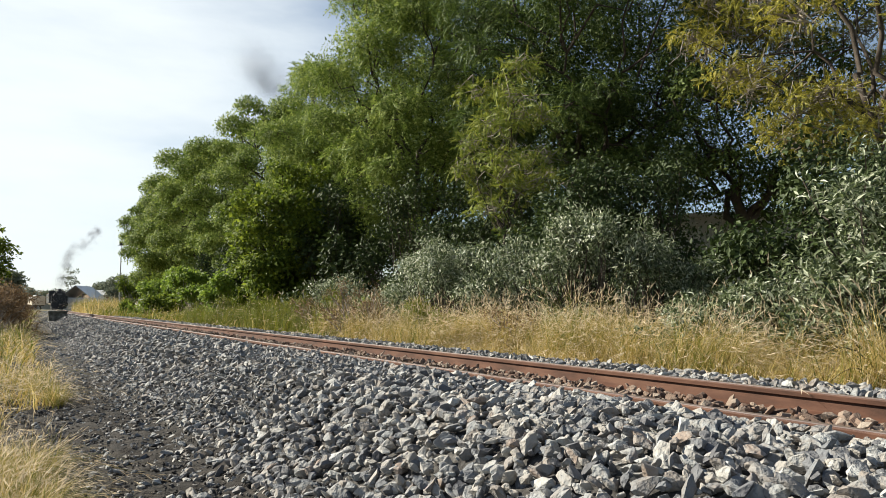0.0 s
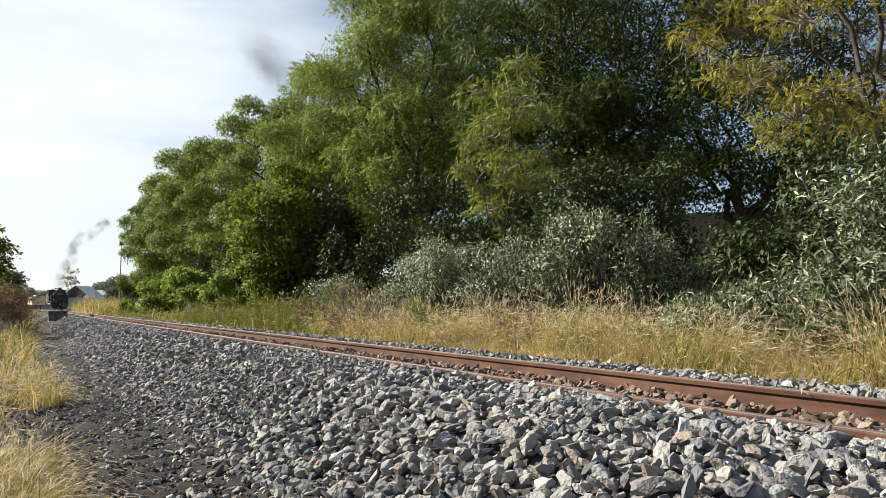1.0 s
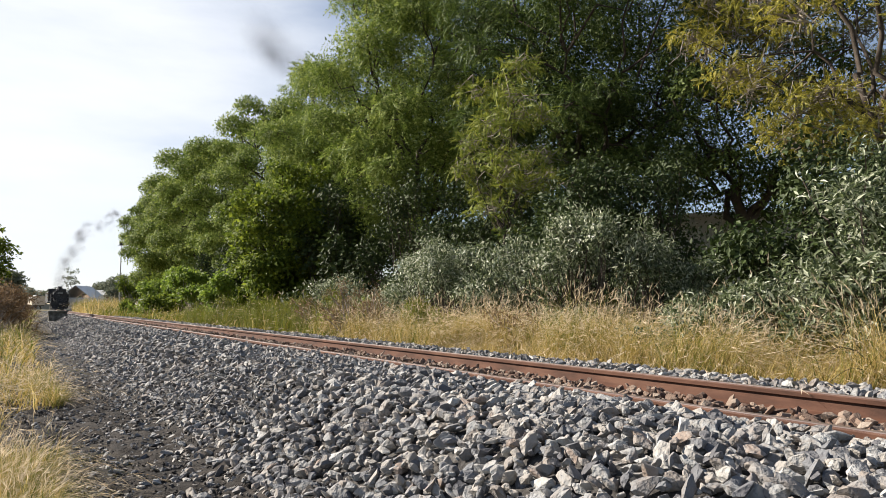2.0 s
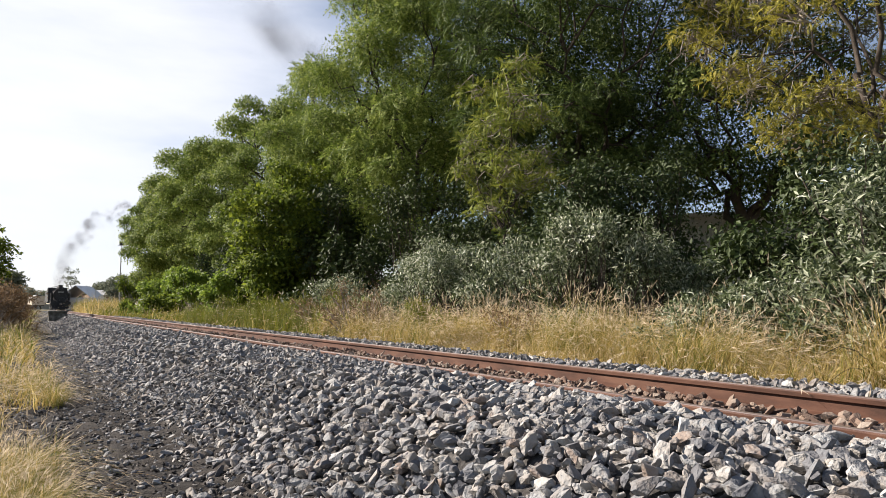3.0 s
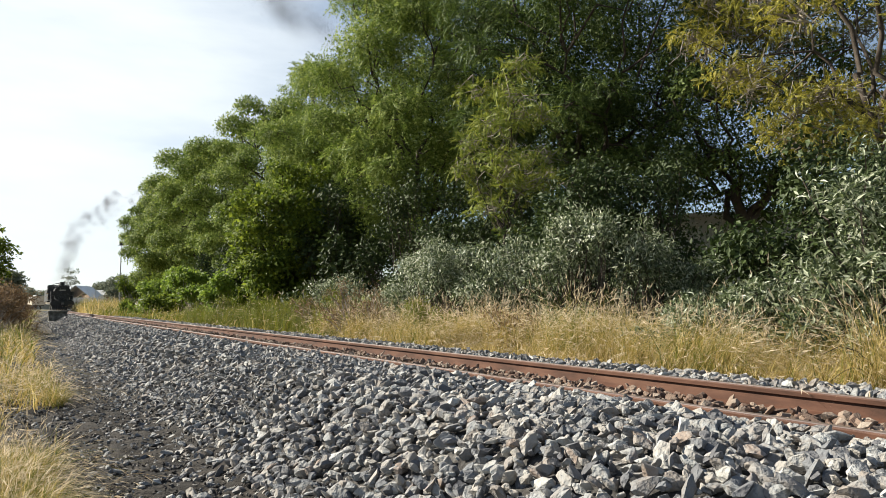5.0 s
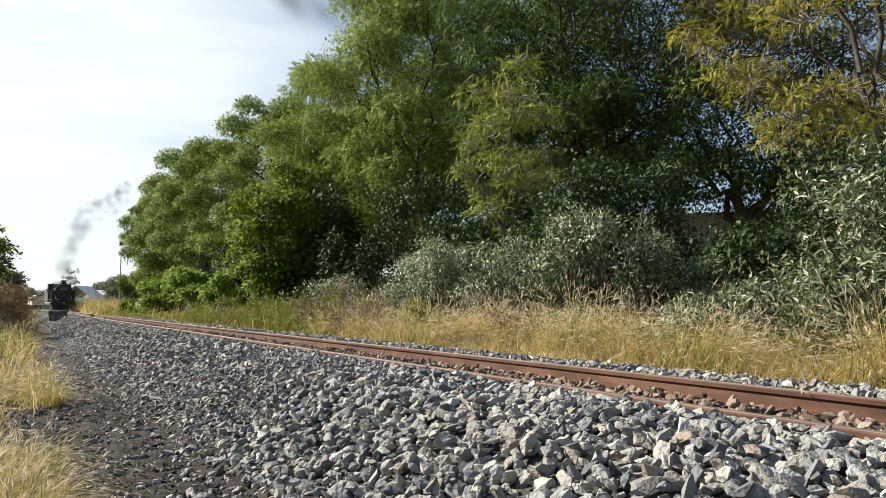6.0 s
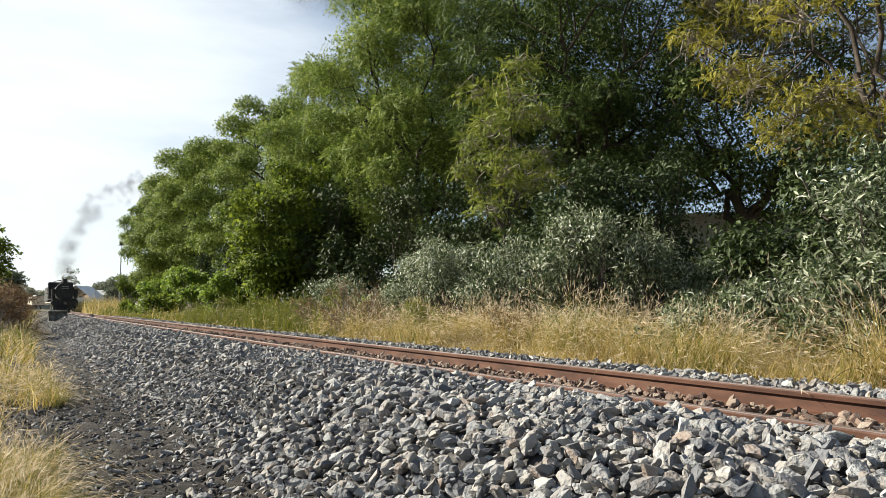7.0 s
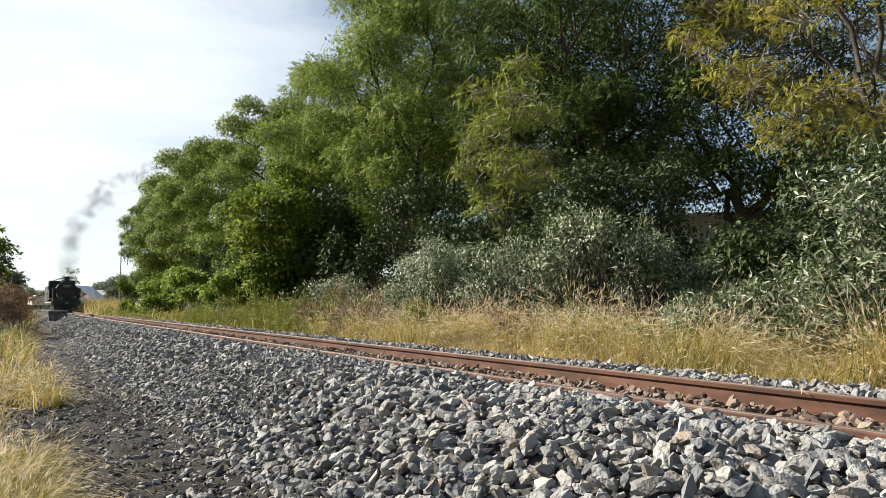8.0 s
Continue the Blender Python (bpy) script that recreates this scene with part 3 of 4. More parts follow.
def seed_heads(tips, below, rng, length=0.10):
    """Loose plumes at the tips of stalks: three slim crossed spikelets each, as quads."""
    n = len(tips)
    d = tips - below
    d /= np.maximum(np.linalg.norm(d, axis=1), 1e-6)[:, None]
    parts = []
    plume = np.array([[0, -0.3, 0], [0.02, 0.2, 0], [0, 1.0, 0], [-0.02, 0.2, 0]], float)
    face = np.array([[0, 1, 2, 3]])
    for _ in range(3):
        fwd = d + rng.normal(0, 0.16, (n, 3))
        rot = frame_rot(fwd, rng.normal(size=(n, 3)), length * rng.uniform(0.6, 1.4, n))
        parts.append(scattered(plume, face, rot, tips))
    return merged(parts)


def pale_tips(blade, share, rng):
    """The material of each blade's three pieces: many straw blades take the seed heads' paler colour at their tips, for
    sunlit tops.
    """
    idx = np.stack([blade, blade, np.where((blade == 0) & (rng.random(len(blade)) < share), 2, blade)], 1)
    return idx.ravel()


def tuft_mesh(name, blades, radius, tall, lean, green, rng, heads=0.35, width=0.005, plume=0.10):
    """One tussock: outer drooping blades, upright stalks and pale plumes."""
    a = rng.uniform(0, 2 * np.pi, blades)
    r = radius * rng.random(blades) ** 0.7
    spots = np.stack([np.cos(a) * r, np.sin(a) * r, np.zeros(blades)], 1)
    h = tall * rng.uniform(0.45, 1.1, blades)
    v, f, tip, below = grass_blades(blades, spots, h, rng, lean, 0.62, width, 0.66)
    idx = pale_tips((rng.random(blades) < green).astype(int), 0.5, rng)
    pick = (rng.random(blades) < heads) & (h > tall * 0.6)
    if pick.any():
        hv, hf = seed_heads(tip[pick], below[pick], rng, plume)
        idx = np.concatenate([idx, np.full(len(hf), 2)])
        v, f = merged([(v, f), (hv, hf)])
    return soup(name, v, f, STRAW, GREEN_GRASS, SEED, index=idx)


def grass_band(name, x0, x1, y0, y1, per_m2, tall, green, label, rng, lean=(0.38, -0.22), heads=0.4, width=0.006, patch=0.9):
    """A stand of grass, uneven in height and thickness, that nobody could count."""
    n = int((x1 - x0) * (y1 - y0) * per_m2)
    X = rng.uniform(x0, x1, n)
    Y = rng.uniform(y0, y1, n)
    clump = np.array([noise.noise((a * patch, b * patch, 3.1)) for a, b in zip(X, Y)])
    keep = rng.random(n) < np.clip(0.65 + clump * 1.1, 0.12, 1)
    X, Y, clump = X[keep], Y[keep], clump[keep]
    n = len(X)
    spots = np.stack([X + bend(Y), Y, height(X + bend(Y), Y) - 0.02], 1)
    h = tall * np.clip(0.78 + 1.7 * clump, 0.2, 1.5) * rng.uniform(0.45, 1.15, n)
    h = np.maximum(h, 0.1)
    v, f, tip, below = grass_blades(n, spots, h, rng, lean, 0.62, width, 0.66)
    idx = pale_tips((rng.random(n) < np.clip(green + clump, 0, 1)).astype(int), 0.75, rng)
    pick = (rng.random(n) < heads) & (h > tall * 0.6)
    hv, hf = seed_heads(tip[pick], below[pick], rng)
    idx = np.concatenate([idx, np.full(len(hf), 2)])
    v, f = merged([(v, f), (hv, hf)])
    return tagged(new(name, soup(name, v, f, STRAW, GREEN_GRASS, SEED, index=idx)), label, "grass", kind="stuff")


# ---------------------------------------------------------------- the tree belt beyond the track
TREE_LABEL = "tall feathery-leaved green tree in a row beside the railway"


def build_belt():
    g = "row of tall trees beside the track"
    # x, y, tall, radius, bottom, clumps, leaves, template, frond size, material, clump radius
    rows = [
        (17.5, -1.5, 14.0, 5.6, 2.8, 60, 3000, FROND_FINE, 0.24, FEATHER_Y, 0.95),
        (17.6, 8.6, 14.5, 5.6, 3.4, 74, 16000, FROND_FINE, 0.23, FEATHER_Y, 0.95),
        (18.6, 20.0, 20.0, 7.6, 2.6, 70, 16000, FROND_HALF, 0.36, FEATHER_SHADE, 1.2),
        (16.0, 28.5, 19.5, 6.2, 2.0, 52, 18000, FROND_MID, 0.40, FEATHER, 1.3),
        (16.0, 38.0, 15.6, 5.6, 2.0, 44, 16000, FROND_MID, 0.42, FEATHER, 1.3),
        (15.8, 48.0, 16.8, 5.6, 1.8, 38, 60000, FAR_TIP, 0.20, FEATHER, 1.35),
        (15.8, 59.0, 17.0, 6.1, 1.8, 38, 58000, FAR_TIP, 0.22, FEATHER, 1.4),
        (15.6, 71.0, 17.4, 6.4, 1.8, 38, 54000, FAR_TIP, 0.25, FEATHER, 1.5),
        (15.6, 84.0, 17.0, 6.3, 1.8, 36, 48000, FAR_TIP, 0.28, FEATHER, 1.5),
        (15.8, 97.0, 16.0, 5.6, 1.8, 36, 44000, FAR_TIP, 0.30, FEATHER, 1.5),
        (24.5, 1.0, 8.0, 5.0, 1.2, 30, 20000, FAR_TIP, 0.16, FEATHER_SHADE, 1.3),
        (21.8, 15.3, 13.5, 5.6, 2.3, 52, 34000, FAR_TIP, 0.15, FEATHER_SHADE, 1.1),
        (27.0, 33.0, 17.0, 6.5, 2.0, 44, 44000, FAR_TIP, 0.20, FEATHER, 1.6),
        (25.0, 46.0, 17.0, 6.5, 2.0, 44, 44000, FAR_TIP, 0.20, FEATHER, 1.6),
    ]
    for k, (x, y, tall, rad, bot, cl, lv, tp, sz, m, cr) in enumerate(rows):
        # the darkened leaf stands for crowns that their neighbours shade
        lab = TREE_LABEL if m is FEATHER else "tall feathery-leaved tree with dark limbs, shade put into its leaf colour" if m is FEATHER_SHADE else "tall tree with thinning yellow-green feathery leaves and bare twigs"
        build_tree(x, y, tall, rad, bot, cl, lv, tp, sz, m, lab, 100 + k, g, clump_r=cr, twigs=15 if k < 2 else 5 if k < 5 else 2, twig_mat=TWIG if k < 2 else None,
                   inner=(0, 0, 40000, 30000, 22000)[k] if k < 5 else 9000, flat=0.72, crest=0.86, hang=0.5 if k > 1 else 0.2, hollow=0.45, trunk_r=0.13 if k < 2 else 0.22)


build_belt()

# added tree, standing in for a yellow-green part of the belt's foliage
build_tree(*bearing(36.3, 20.5), 8.2, 2.2, 2.4, 26, 2200, FROND_FINE, 0.26, YELLOW_GREEN, "slender young tree with yellow-green feathery leaves", 181, clump_r=0.6, trunk_r=0.05,
           twigs=10, twig_mat=TWIG, flat=0.55, hollow=0.05)

# a dense broad-leaved tree and bushes in front of the belt
build_tree(*bearing(18.7, 33.0), 7.7, 3.3, 0.3, 60, 24000, FAR_LEAF, 0.20, BROAD, "dense dark green broad-leaved tree beside the track", 201, clump_r=0.75, trunk_r=0.14, hollow=0.4, hang=0.2, flat=0.8, crest=0.7, inner=5000)
for k, (az, d, w, h, lv, mm) in enumerate(((12.2, 42.0, 5.0, 3.2, 4500, LIME), (14.6, 38.0, 4.0, 2.6, 3600, LIME), (9.6, 47.0, 5.0, 3.6, 4500, LIME),
                                           (7.9, 54.0, 4.5, 3.2, 4000, BROAD), (8.6, 44.0, 3.5, 1.6, 2600, BROAD), (16.6, 36.0, 3.0, 2.0, 2600, BROAD))):
    build_shrub(*bearing(az, d), w, h, 60, lv * 2, FAR_LEAF, 0.17, mm, "bright green leafy bush at the foot of the trees" if mm is LIME else "dark green leafy bush at the foot of the trees", 210 + k,
                "bushes at the foot of the trees")
for k, (az, d, w, h) in enumerate(((24.6, 14.6, 1.5, 1.45), (26.0, 14.0, 1.0, 1.2), (21.5, 17.0, 1.2, 1.2), (38.0, 10.6, 1.0, 0.95))):
    build_shrub(*bearing(az, d), w, h, 40, 1800, LANCE, 0.065, BROWN_WEED, "tall dry reddish-brown weed in the verge", 260 + k, "dry weeds in the verge", name="dry_weed", spray=0.14)
for k, (az, d, w, h, mm) in enumerate(((17.5, 22.0, 1.8, 1.0, GREEN_GRASS), (19.5, 19.5, 1.5, 1.15, GREEN_GRASS), (22.6, 17.2, 1.7, 1.2, GREEN_GRASS), (24.0, 15.6, 1.4, 1.1, LIME),
                                         (27.6, 14.8, 1.6, 1.15, GREEN_GRASS), (30.2, 13.4, 1.3, 1.0, GREEN_GRASS), (15.4, 26.0, 2.2, 1.1, GREEN_GRASS), (13.2, 31.0, 2.4, 1.2, GREEN_GRASS))):
    build_shrub(*bearing(az, d), w, h, 46, 3200, NARROW, 0.085 if d < 20 else 0.12, mm, "leafy yellow-green weed standing in the verge grass", 270 + k, "green weeds in the verge", name="green_weed",
                spray=0.16, stem_mat=TWIG)
SILVER_LABEL = "silvery green shrub with long narrow leaves"
for k, (az, d, w, h, st, lv) in enumerate(((24.8, 19.5, 2.6, 2.3, 50, 9000), (28.5, 18.0, 3.6, 2.8, 60, 13000), (33.0, 16.2, 3.2, 2.75, 60, 13000), (38.5, 14.5, 2.9, 2.6, 60, 12000),
                                           (43.5, 13.4, 2.9, 2.75, 56, 10000), (48.0, 12.8, 2.2, 2.35, 46, 7000))):
    build_shrub(*bearing(az, d), w, h, st, lv * 7 // 5, NARROW, 0.10, SILVER, SILVER_LABEL, 300 + k, "silvery shrubs along the line", spray=0.30, stem_mat=BARK)
for k, (az, d, w, h, st, lv) in enumerate(((51.0, 8.9, 1.3, 0.8, 26, 1300), (54.5, 8.7, 1.7, 0.95, 36, 1900), (58.0, 8.5, 1.3, 1.2, 36, 1900), (61.5, 8.2, 1.3, 1.85, 40, 2400),
                                           (65.0, 8.0, 1.9, 2.5, 60, 4200))):
    build_shrub(*bearing(az, d), w, h, st, lv * 9 // 4, DROOP, 0.088, SILVER, "silvery green shrub with long drooping leaves", 310 + k, "silvery shrubs along the line", spray=0.22, stem_mat=BARK)
# undergrowth under the belt, its shade put into the leaf colour
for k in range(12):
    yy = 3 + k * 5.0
    build_shrub(13.0 + 1.2 * math.sin(k * 2.3), yy, 4.4 if k < 3 else 6.0, (3.7 if k < 3 else 5.6) + 0.8 * math.sin(k * 1.7), 80, 7000 if k < 5 else 5000, FAR_LEAF, 0.14 if k < 5 else 0.2, SHADE_LEAF, "dark leafy undergrowth in the shade of tall trees", 340 + k,
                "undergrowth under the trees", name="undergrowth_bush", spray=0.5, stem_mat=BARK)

# more undergrowth in the same shade-darkened leaf colour
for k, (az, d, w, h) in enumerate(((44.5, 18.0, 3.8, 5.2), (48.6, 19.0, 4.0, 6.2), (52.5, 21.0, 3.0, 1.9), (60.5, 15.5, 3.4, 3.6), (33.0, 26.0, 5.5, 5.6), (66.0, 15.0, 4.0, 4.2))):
    build_shrub(*bearing(az, d), w, h, 70, 7000, FAR_LEAF, 0.13, SHADE_LEAF, "dark leafy undergrowth in the shade of tall trees", 370 + k, "undergrowth under the trees",
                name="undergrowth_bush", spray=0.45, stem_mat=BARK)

# ---------------------------------------------------------------- grass beside the line
rg = np.random.default_rng(55)
grass_band("verge_grass", 5.25, 8.4, 2.0, 13.0, 1500, 0.80, 0.2, "tall golden grass bending in the wind beside the ballast", rg, lean=(0.34, -0.46), heads=0.45, width=0.0022, patch=0.75)
grass_band("verge_grass", 5.3, 9.0, 13.0, 30.0, 420, 0.90, 0.80, "mixed green and straw grass beside the ballast", rg, width=0.006, heads=0.15, patch=0.7)
grass_band("verge_grass", 5.4, 9.5, 30.0, 75.0, 95, 0.7, 0.55, "green and straw grass at the foot of the trees", rg, width=0.02)
grass_band("verge_grass", 5.4, 9.5, 75.0, 130.0, 70, 1.7, 0.05, "tall straw-brown grass bank beside the far track", rg, width=0.022, heads=0.5)
grass_band("side_grass", -2.0, -0.1, 5.4, 8.8, 420, 0.36, 0.08, "dry straw grass beside the cinder path", rg, lean=(0.12, -0.05), heads=0.6, width=0.003)
grass_band("side_grass", -2.2, 0.42, 8.8, 14.0, 420, 0.40, 0.08, "dry straw grass beside the cinder path", rg, lean=(0.15, -0.05), heads=0.6, width=0.004)
grass_band("side_grass", -3.0, 0.3, 14.0, 40.0, 120, 0.6, 0.2, "dry straw grass beside the cinder path", rg, lean=(0.2, 0.05), width=0.012)
grass_band("side_grass", -4.0, 0.4, 40.0, 110.0, 36, 0.9, 0.15, "dry straw grass beside the cinder path", rg, lean=(0.2, 0.05), width=0.03)

grass_band("side_grass", -7.0, -0.95, -7.0, 9.0, 40, 0.36, 0.25, "dry straw grass beside the cinder path", rg, lean=(0.15, -0.05), heads=0.25, width=0.005)

TUFTS = []


def build_tufts():
    """Tussocks that sway in the wind."""
    rng = np.random.default_rng(66)
    meshes = [tuft_mesh("tussock", 620, 0.24, 0.95, (0.22, -0.34), 0.2, rng, 0.45, 0.002, 0.09) for _ in range(4)]
    meshes_g = [tuft_mesh("tussock", 320, 0.12, 0.32, (0.15, -0.05), 0.6, rng, 0.1, 0.0017, 0.05) for _ in range(3)]
    spots = [(5.55 + rng.uniform(0, 1.3), y + rng.uniform(-0.2, 0.2), "verge") for y in np.arange(2.6, 15.5, 0.42)]
    spots += [(rng.uniform(-0.6, -0.05), y, "side") for y in (4.0, 4.2, 4.5, 4.8, 5.2, 5.6, 6.1, 6.6)]
    spots += [(rng.uniform(0.1, 0.42), y, "edge") for y in (9.2, 9.6, 10.0, 10.5)]
    spots += [(rng.uniform(-0.3, 0.14), y, "edge") for y in np.arange(3.8, 5.5, 0.085)]
    meshes_e = [tuft_mesh("tussock", 420, 0.12, 0.40, (0.1, -0.04), 0.5, rng, 0.3, 0.0014, 0.05) for _ in range(3)]
    for x, y, where in spots:
        me = {"verge": meshes, "side": meshes_g, "edge": meshes_e}[where][rng.integers(0, 3)]
        ob = new("grass_tussock", me)
        s = rng.uniform(0.8, 1.15)
        m = pose(x, y, float(height(x, y)) - 0.015, 0, 0, rng.uniform(-35, 35))
        ob.scale = (s, s, s)
        tagged(ob, "golden grass tussock with pale feathery seed heads" if where == "verge" else "yellow-green grass tussock at the edge of the path", "grass",
               "tussocks beside the ballast" if where == "verge" else "tussocks beside the path")
        TUFTS.append((ob, m, rng.uniform(0, 6.28), rng.uniform(2.2, 3.6), rng.uniform(1.2, 2.8)))


build_tufts()



def build_dead_branch():
    """A bare dark branch that arches out of the verge grass."""
    t = thing("dead_branch", pose(5.59, 2.81, 0.5), "bare dark dead branch lying in the verge grass", "branch")
    rng = np.random.default_rng(91)
    ax = np.array([-0.855, 0.518, 0])
    for n, (ln, rise, drop) in enumerate(((0.46, 0.14, 0.19), (0.40, 0.12, 0.06), (0.25, 0.06, 0.0))):
        s = np.linspace(0, 1, 8)[:, None]
        p = ax * ln * s + np.array([0, 0, 1.0]) * (0.1 + drop * s + rise * np.sin(np.pi * s) - 0.06 * n)
        p += rng.normal(0, 0.005, p.shape)
        part("twig", soup("twig", *tube(p, np.linspace(0.0065, 0.002, 8), 5), BARK), None, t)
    p = np.array([[0.1, -0.06, -0.06], [0.05, -0.03, 0.02], [0, 0, 0.1]])
    part("stem", soup("stem", *tube(p, [0.008, 0.007, 0.0065], 5), BARK), None, t)


build_dead_branch()


def build_stalks():
    """Pale dry stalks fallen over the edge of the path."""
    rng = np.random.default_rng(92)
    for k in range(14):
        x, y = rng.uniform(0.1, 0.55), rng.uniform(3.4, 6.2)
        ob = new("dry_stalk", soup("dry_stalk", *tube(limb_path((0, 0, 0.01), (rng.uniform(0.15, 0.4), rng.uniform(-0.2, 0.2), 0.012), 0.18, rng, 8, 0.012), np.linspace(0.0018, 0.0008, 8), 4), SEED))
        ob.matrix_world = pose(x, y, 0.02, 0, 0, rng.uniform(-40, 40))
        tagged(ob, "pale dry grass stalk fallen over the cinder path", "stalk", "fallen stalks on the path")


build_stalks()

# ---------------------------------------------------------------- along the path's other side
for k, (x, y, w, h, mm, lab) in enumerate(((-1.25, 30.0, 3.8, 2.5, BROWN_WEED, "dry reddish-brown bush beside the path"), (-1.9, 37.0, 4.8, 2.9, BROWN_WEED, "dry reddish-brown bush beside the path"),
                                           (-2.4, 46.0, 5.0, 2.6, BROWN_WEED, "dry reddish-brown bush beside the path"))):
    build_shrub(x, y, w, h, 110, 11000, NARROW, 0.13, mm, lab, 400 + k, "dry bushes beside the path", name="dry_bush", spray=0.35)
build_tree(-3.0, 62.0, 8.0, 2.6, 1.2, 50, 4500, LEAF, 0.3, BROAD, "green tree behind dry bushes beside the path", 410, clump_r=0.8, trunk_r=0.14)
build_tree(-1.6, 92.0, 5.4, 2.2, 1.2, 45, 3000, LEAF, 0.4, HAZE_LEAF, "distant green tree beside the railway, haze put into its leaf colour", 411, clump_r=0.9, trunk_r=0.14)


# ---------------------------------------------------------------- far end of the line
def build_shed(az, dist, long, deep, wall, ridge, roof_mat, wall_mat, label, turn):
    x, y = bearing(az, dist)
    t = thing("shed", pose(x, y, 0.2, 0, 0, turn), label, "shed", "sheds by the far track")
    bm = bmesh.new()
    for sy in (-1, 1):
        box(bm, long, 0.2, wall, 0, sy * deep / 2, wall / 2)
    for sx in (-1, 1):
        box(bm, 0.2, deep - 0.2, wall, sx * (long / 2 - 0.1), 0, wall / 2)
    part("wall", bm, wall_mat, t)
    tilt = math.atan2(ridge - wall, deep / 2)
    slope = math.hypot(ridge - wall, deep / 2) + 0.4
    for s in (-1, 1):
        bm = bmesh.new()
        box(bm, long + 0.8, slope, 0.08, 0, -s * slope / 2 + s * 0.0, 0)
        o = part("roof", bm, roof_mat, t, "pale corrugated roof slope")
        o.matrix_local = pose(0, 0, ridge + 0.05, math.degrees(tilt) * s, 0, 0)
    bm = bmesh.new()
    box(bm, long * 0.3, 0.08, wall * 0.6, 0, -deep / 2 - 0.1, wall * 0.32)
    part("door", bm, SHED_RED, t, "brown sliding door")
    return t


build_shed(3.9, 165, 9, 6, 2.8, 5.2, SHED_ROOF, WHITE_WALL, "pale shed with a light sheet-metal roof", 68)
build_shed(5.0, 175, 6, 5, 3.6, 4.6, SHED_ROOF, SHED_RED, "brown shed with a light sheet-metal roof", 15)
build_shed(0.3, 260, 18, 9, 4.5, 6.0, SHED_ROOF, WHITE_WALL, "long pale building far down the line", 5)


def build_lamp_post(az, dist, tall):
    x, y = bearing(az, dist)
    t = thing("lamp_post", pose(x, y, 0.4), "tall grey lamp post with a floodlight cluster", "lamp post")
    bm = bmesh.new()
    cyl(bm, 0.11, 0.06, tall, Matrix.Translation((0, 0, tall / 2)), 10)
    part("pole", bm, POLE_GREY, t)
    bm = bmesh.new()
    box(bm, 1.0, 0.12, 0.12, 0, 0, tall, 0.02)
    part("crossarm", bm, POLE_GREY, t)
    for s in (0.0,):
        bm = bmesh.new()
        box(bm, 0.6, 0.3, 0.5, s, -0.12, tall + 0.3, 0.06)
        part("floodlight", bm, LOCO_BLACK, t)
    return t


build_lamp_post(6.3, 118, 10.2)
# far trees, the haze over them painted into their leaves
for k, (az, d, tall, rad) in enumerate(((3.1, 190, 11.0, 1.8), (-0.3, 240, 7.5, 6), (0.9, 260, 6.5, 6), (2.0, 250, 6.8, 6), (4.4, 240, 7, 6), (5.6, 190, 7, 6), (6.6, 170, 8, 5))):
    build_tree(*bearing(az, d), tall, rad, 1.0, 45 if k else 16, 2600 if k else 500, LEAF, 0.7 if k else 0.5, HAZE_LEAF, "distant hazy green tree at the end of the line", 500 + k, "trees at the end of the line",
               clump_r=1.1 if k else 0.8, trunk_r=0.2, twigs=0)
# pale building seen through the trees
def build_house(x, y, turn):
    t = thing("house", pose(x, y, 0.4, 0, 0, turn), "pale plastered building behind the trees", "house")
    bm = bmesh.new()
    box(bm, 9, 0.25, 4.5, 0, -3, 2.25)
    box(bm, 9, 0.25, 4.5, 0, 3, 2.25)
    for s in (-1, 1):
        box(bm, 0.25, 5.75, 4.5, s * 4.375, 0, 2.25)
    part("wall", bm, WHITE_WALL, t)
    bm = bmesh.new()
    box(bm, 9.8, 7.0, 0.15, 0, 0, 4.58)
    part("roof", bm, SHED_ROOF, t)
    for s in (-2.2, 2.2):
        bm = bmesh.new()
        box(bm, 1.4, 0.06, 1.1, s, -3.14, 1.8)
        part("window", bm, WINDOW_DARK, t)
    return t


build_house(27.5, 20.4, -50)
build_house(24.0, 62.0, -70)


# ---------------------------------------------------------------- the steam engine
WHEELS = []


def rot_y_cyl(bm, r1, r2, depth, x, y, z, seg=24):
    """A cylinder lying along the engine's length."""
    return cyl(bm, r1, r2, depth, Matrix.Translation((x, y, z)) @ Matrix.Rotation(radians(90), 4, "X"), seg)


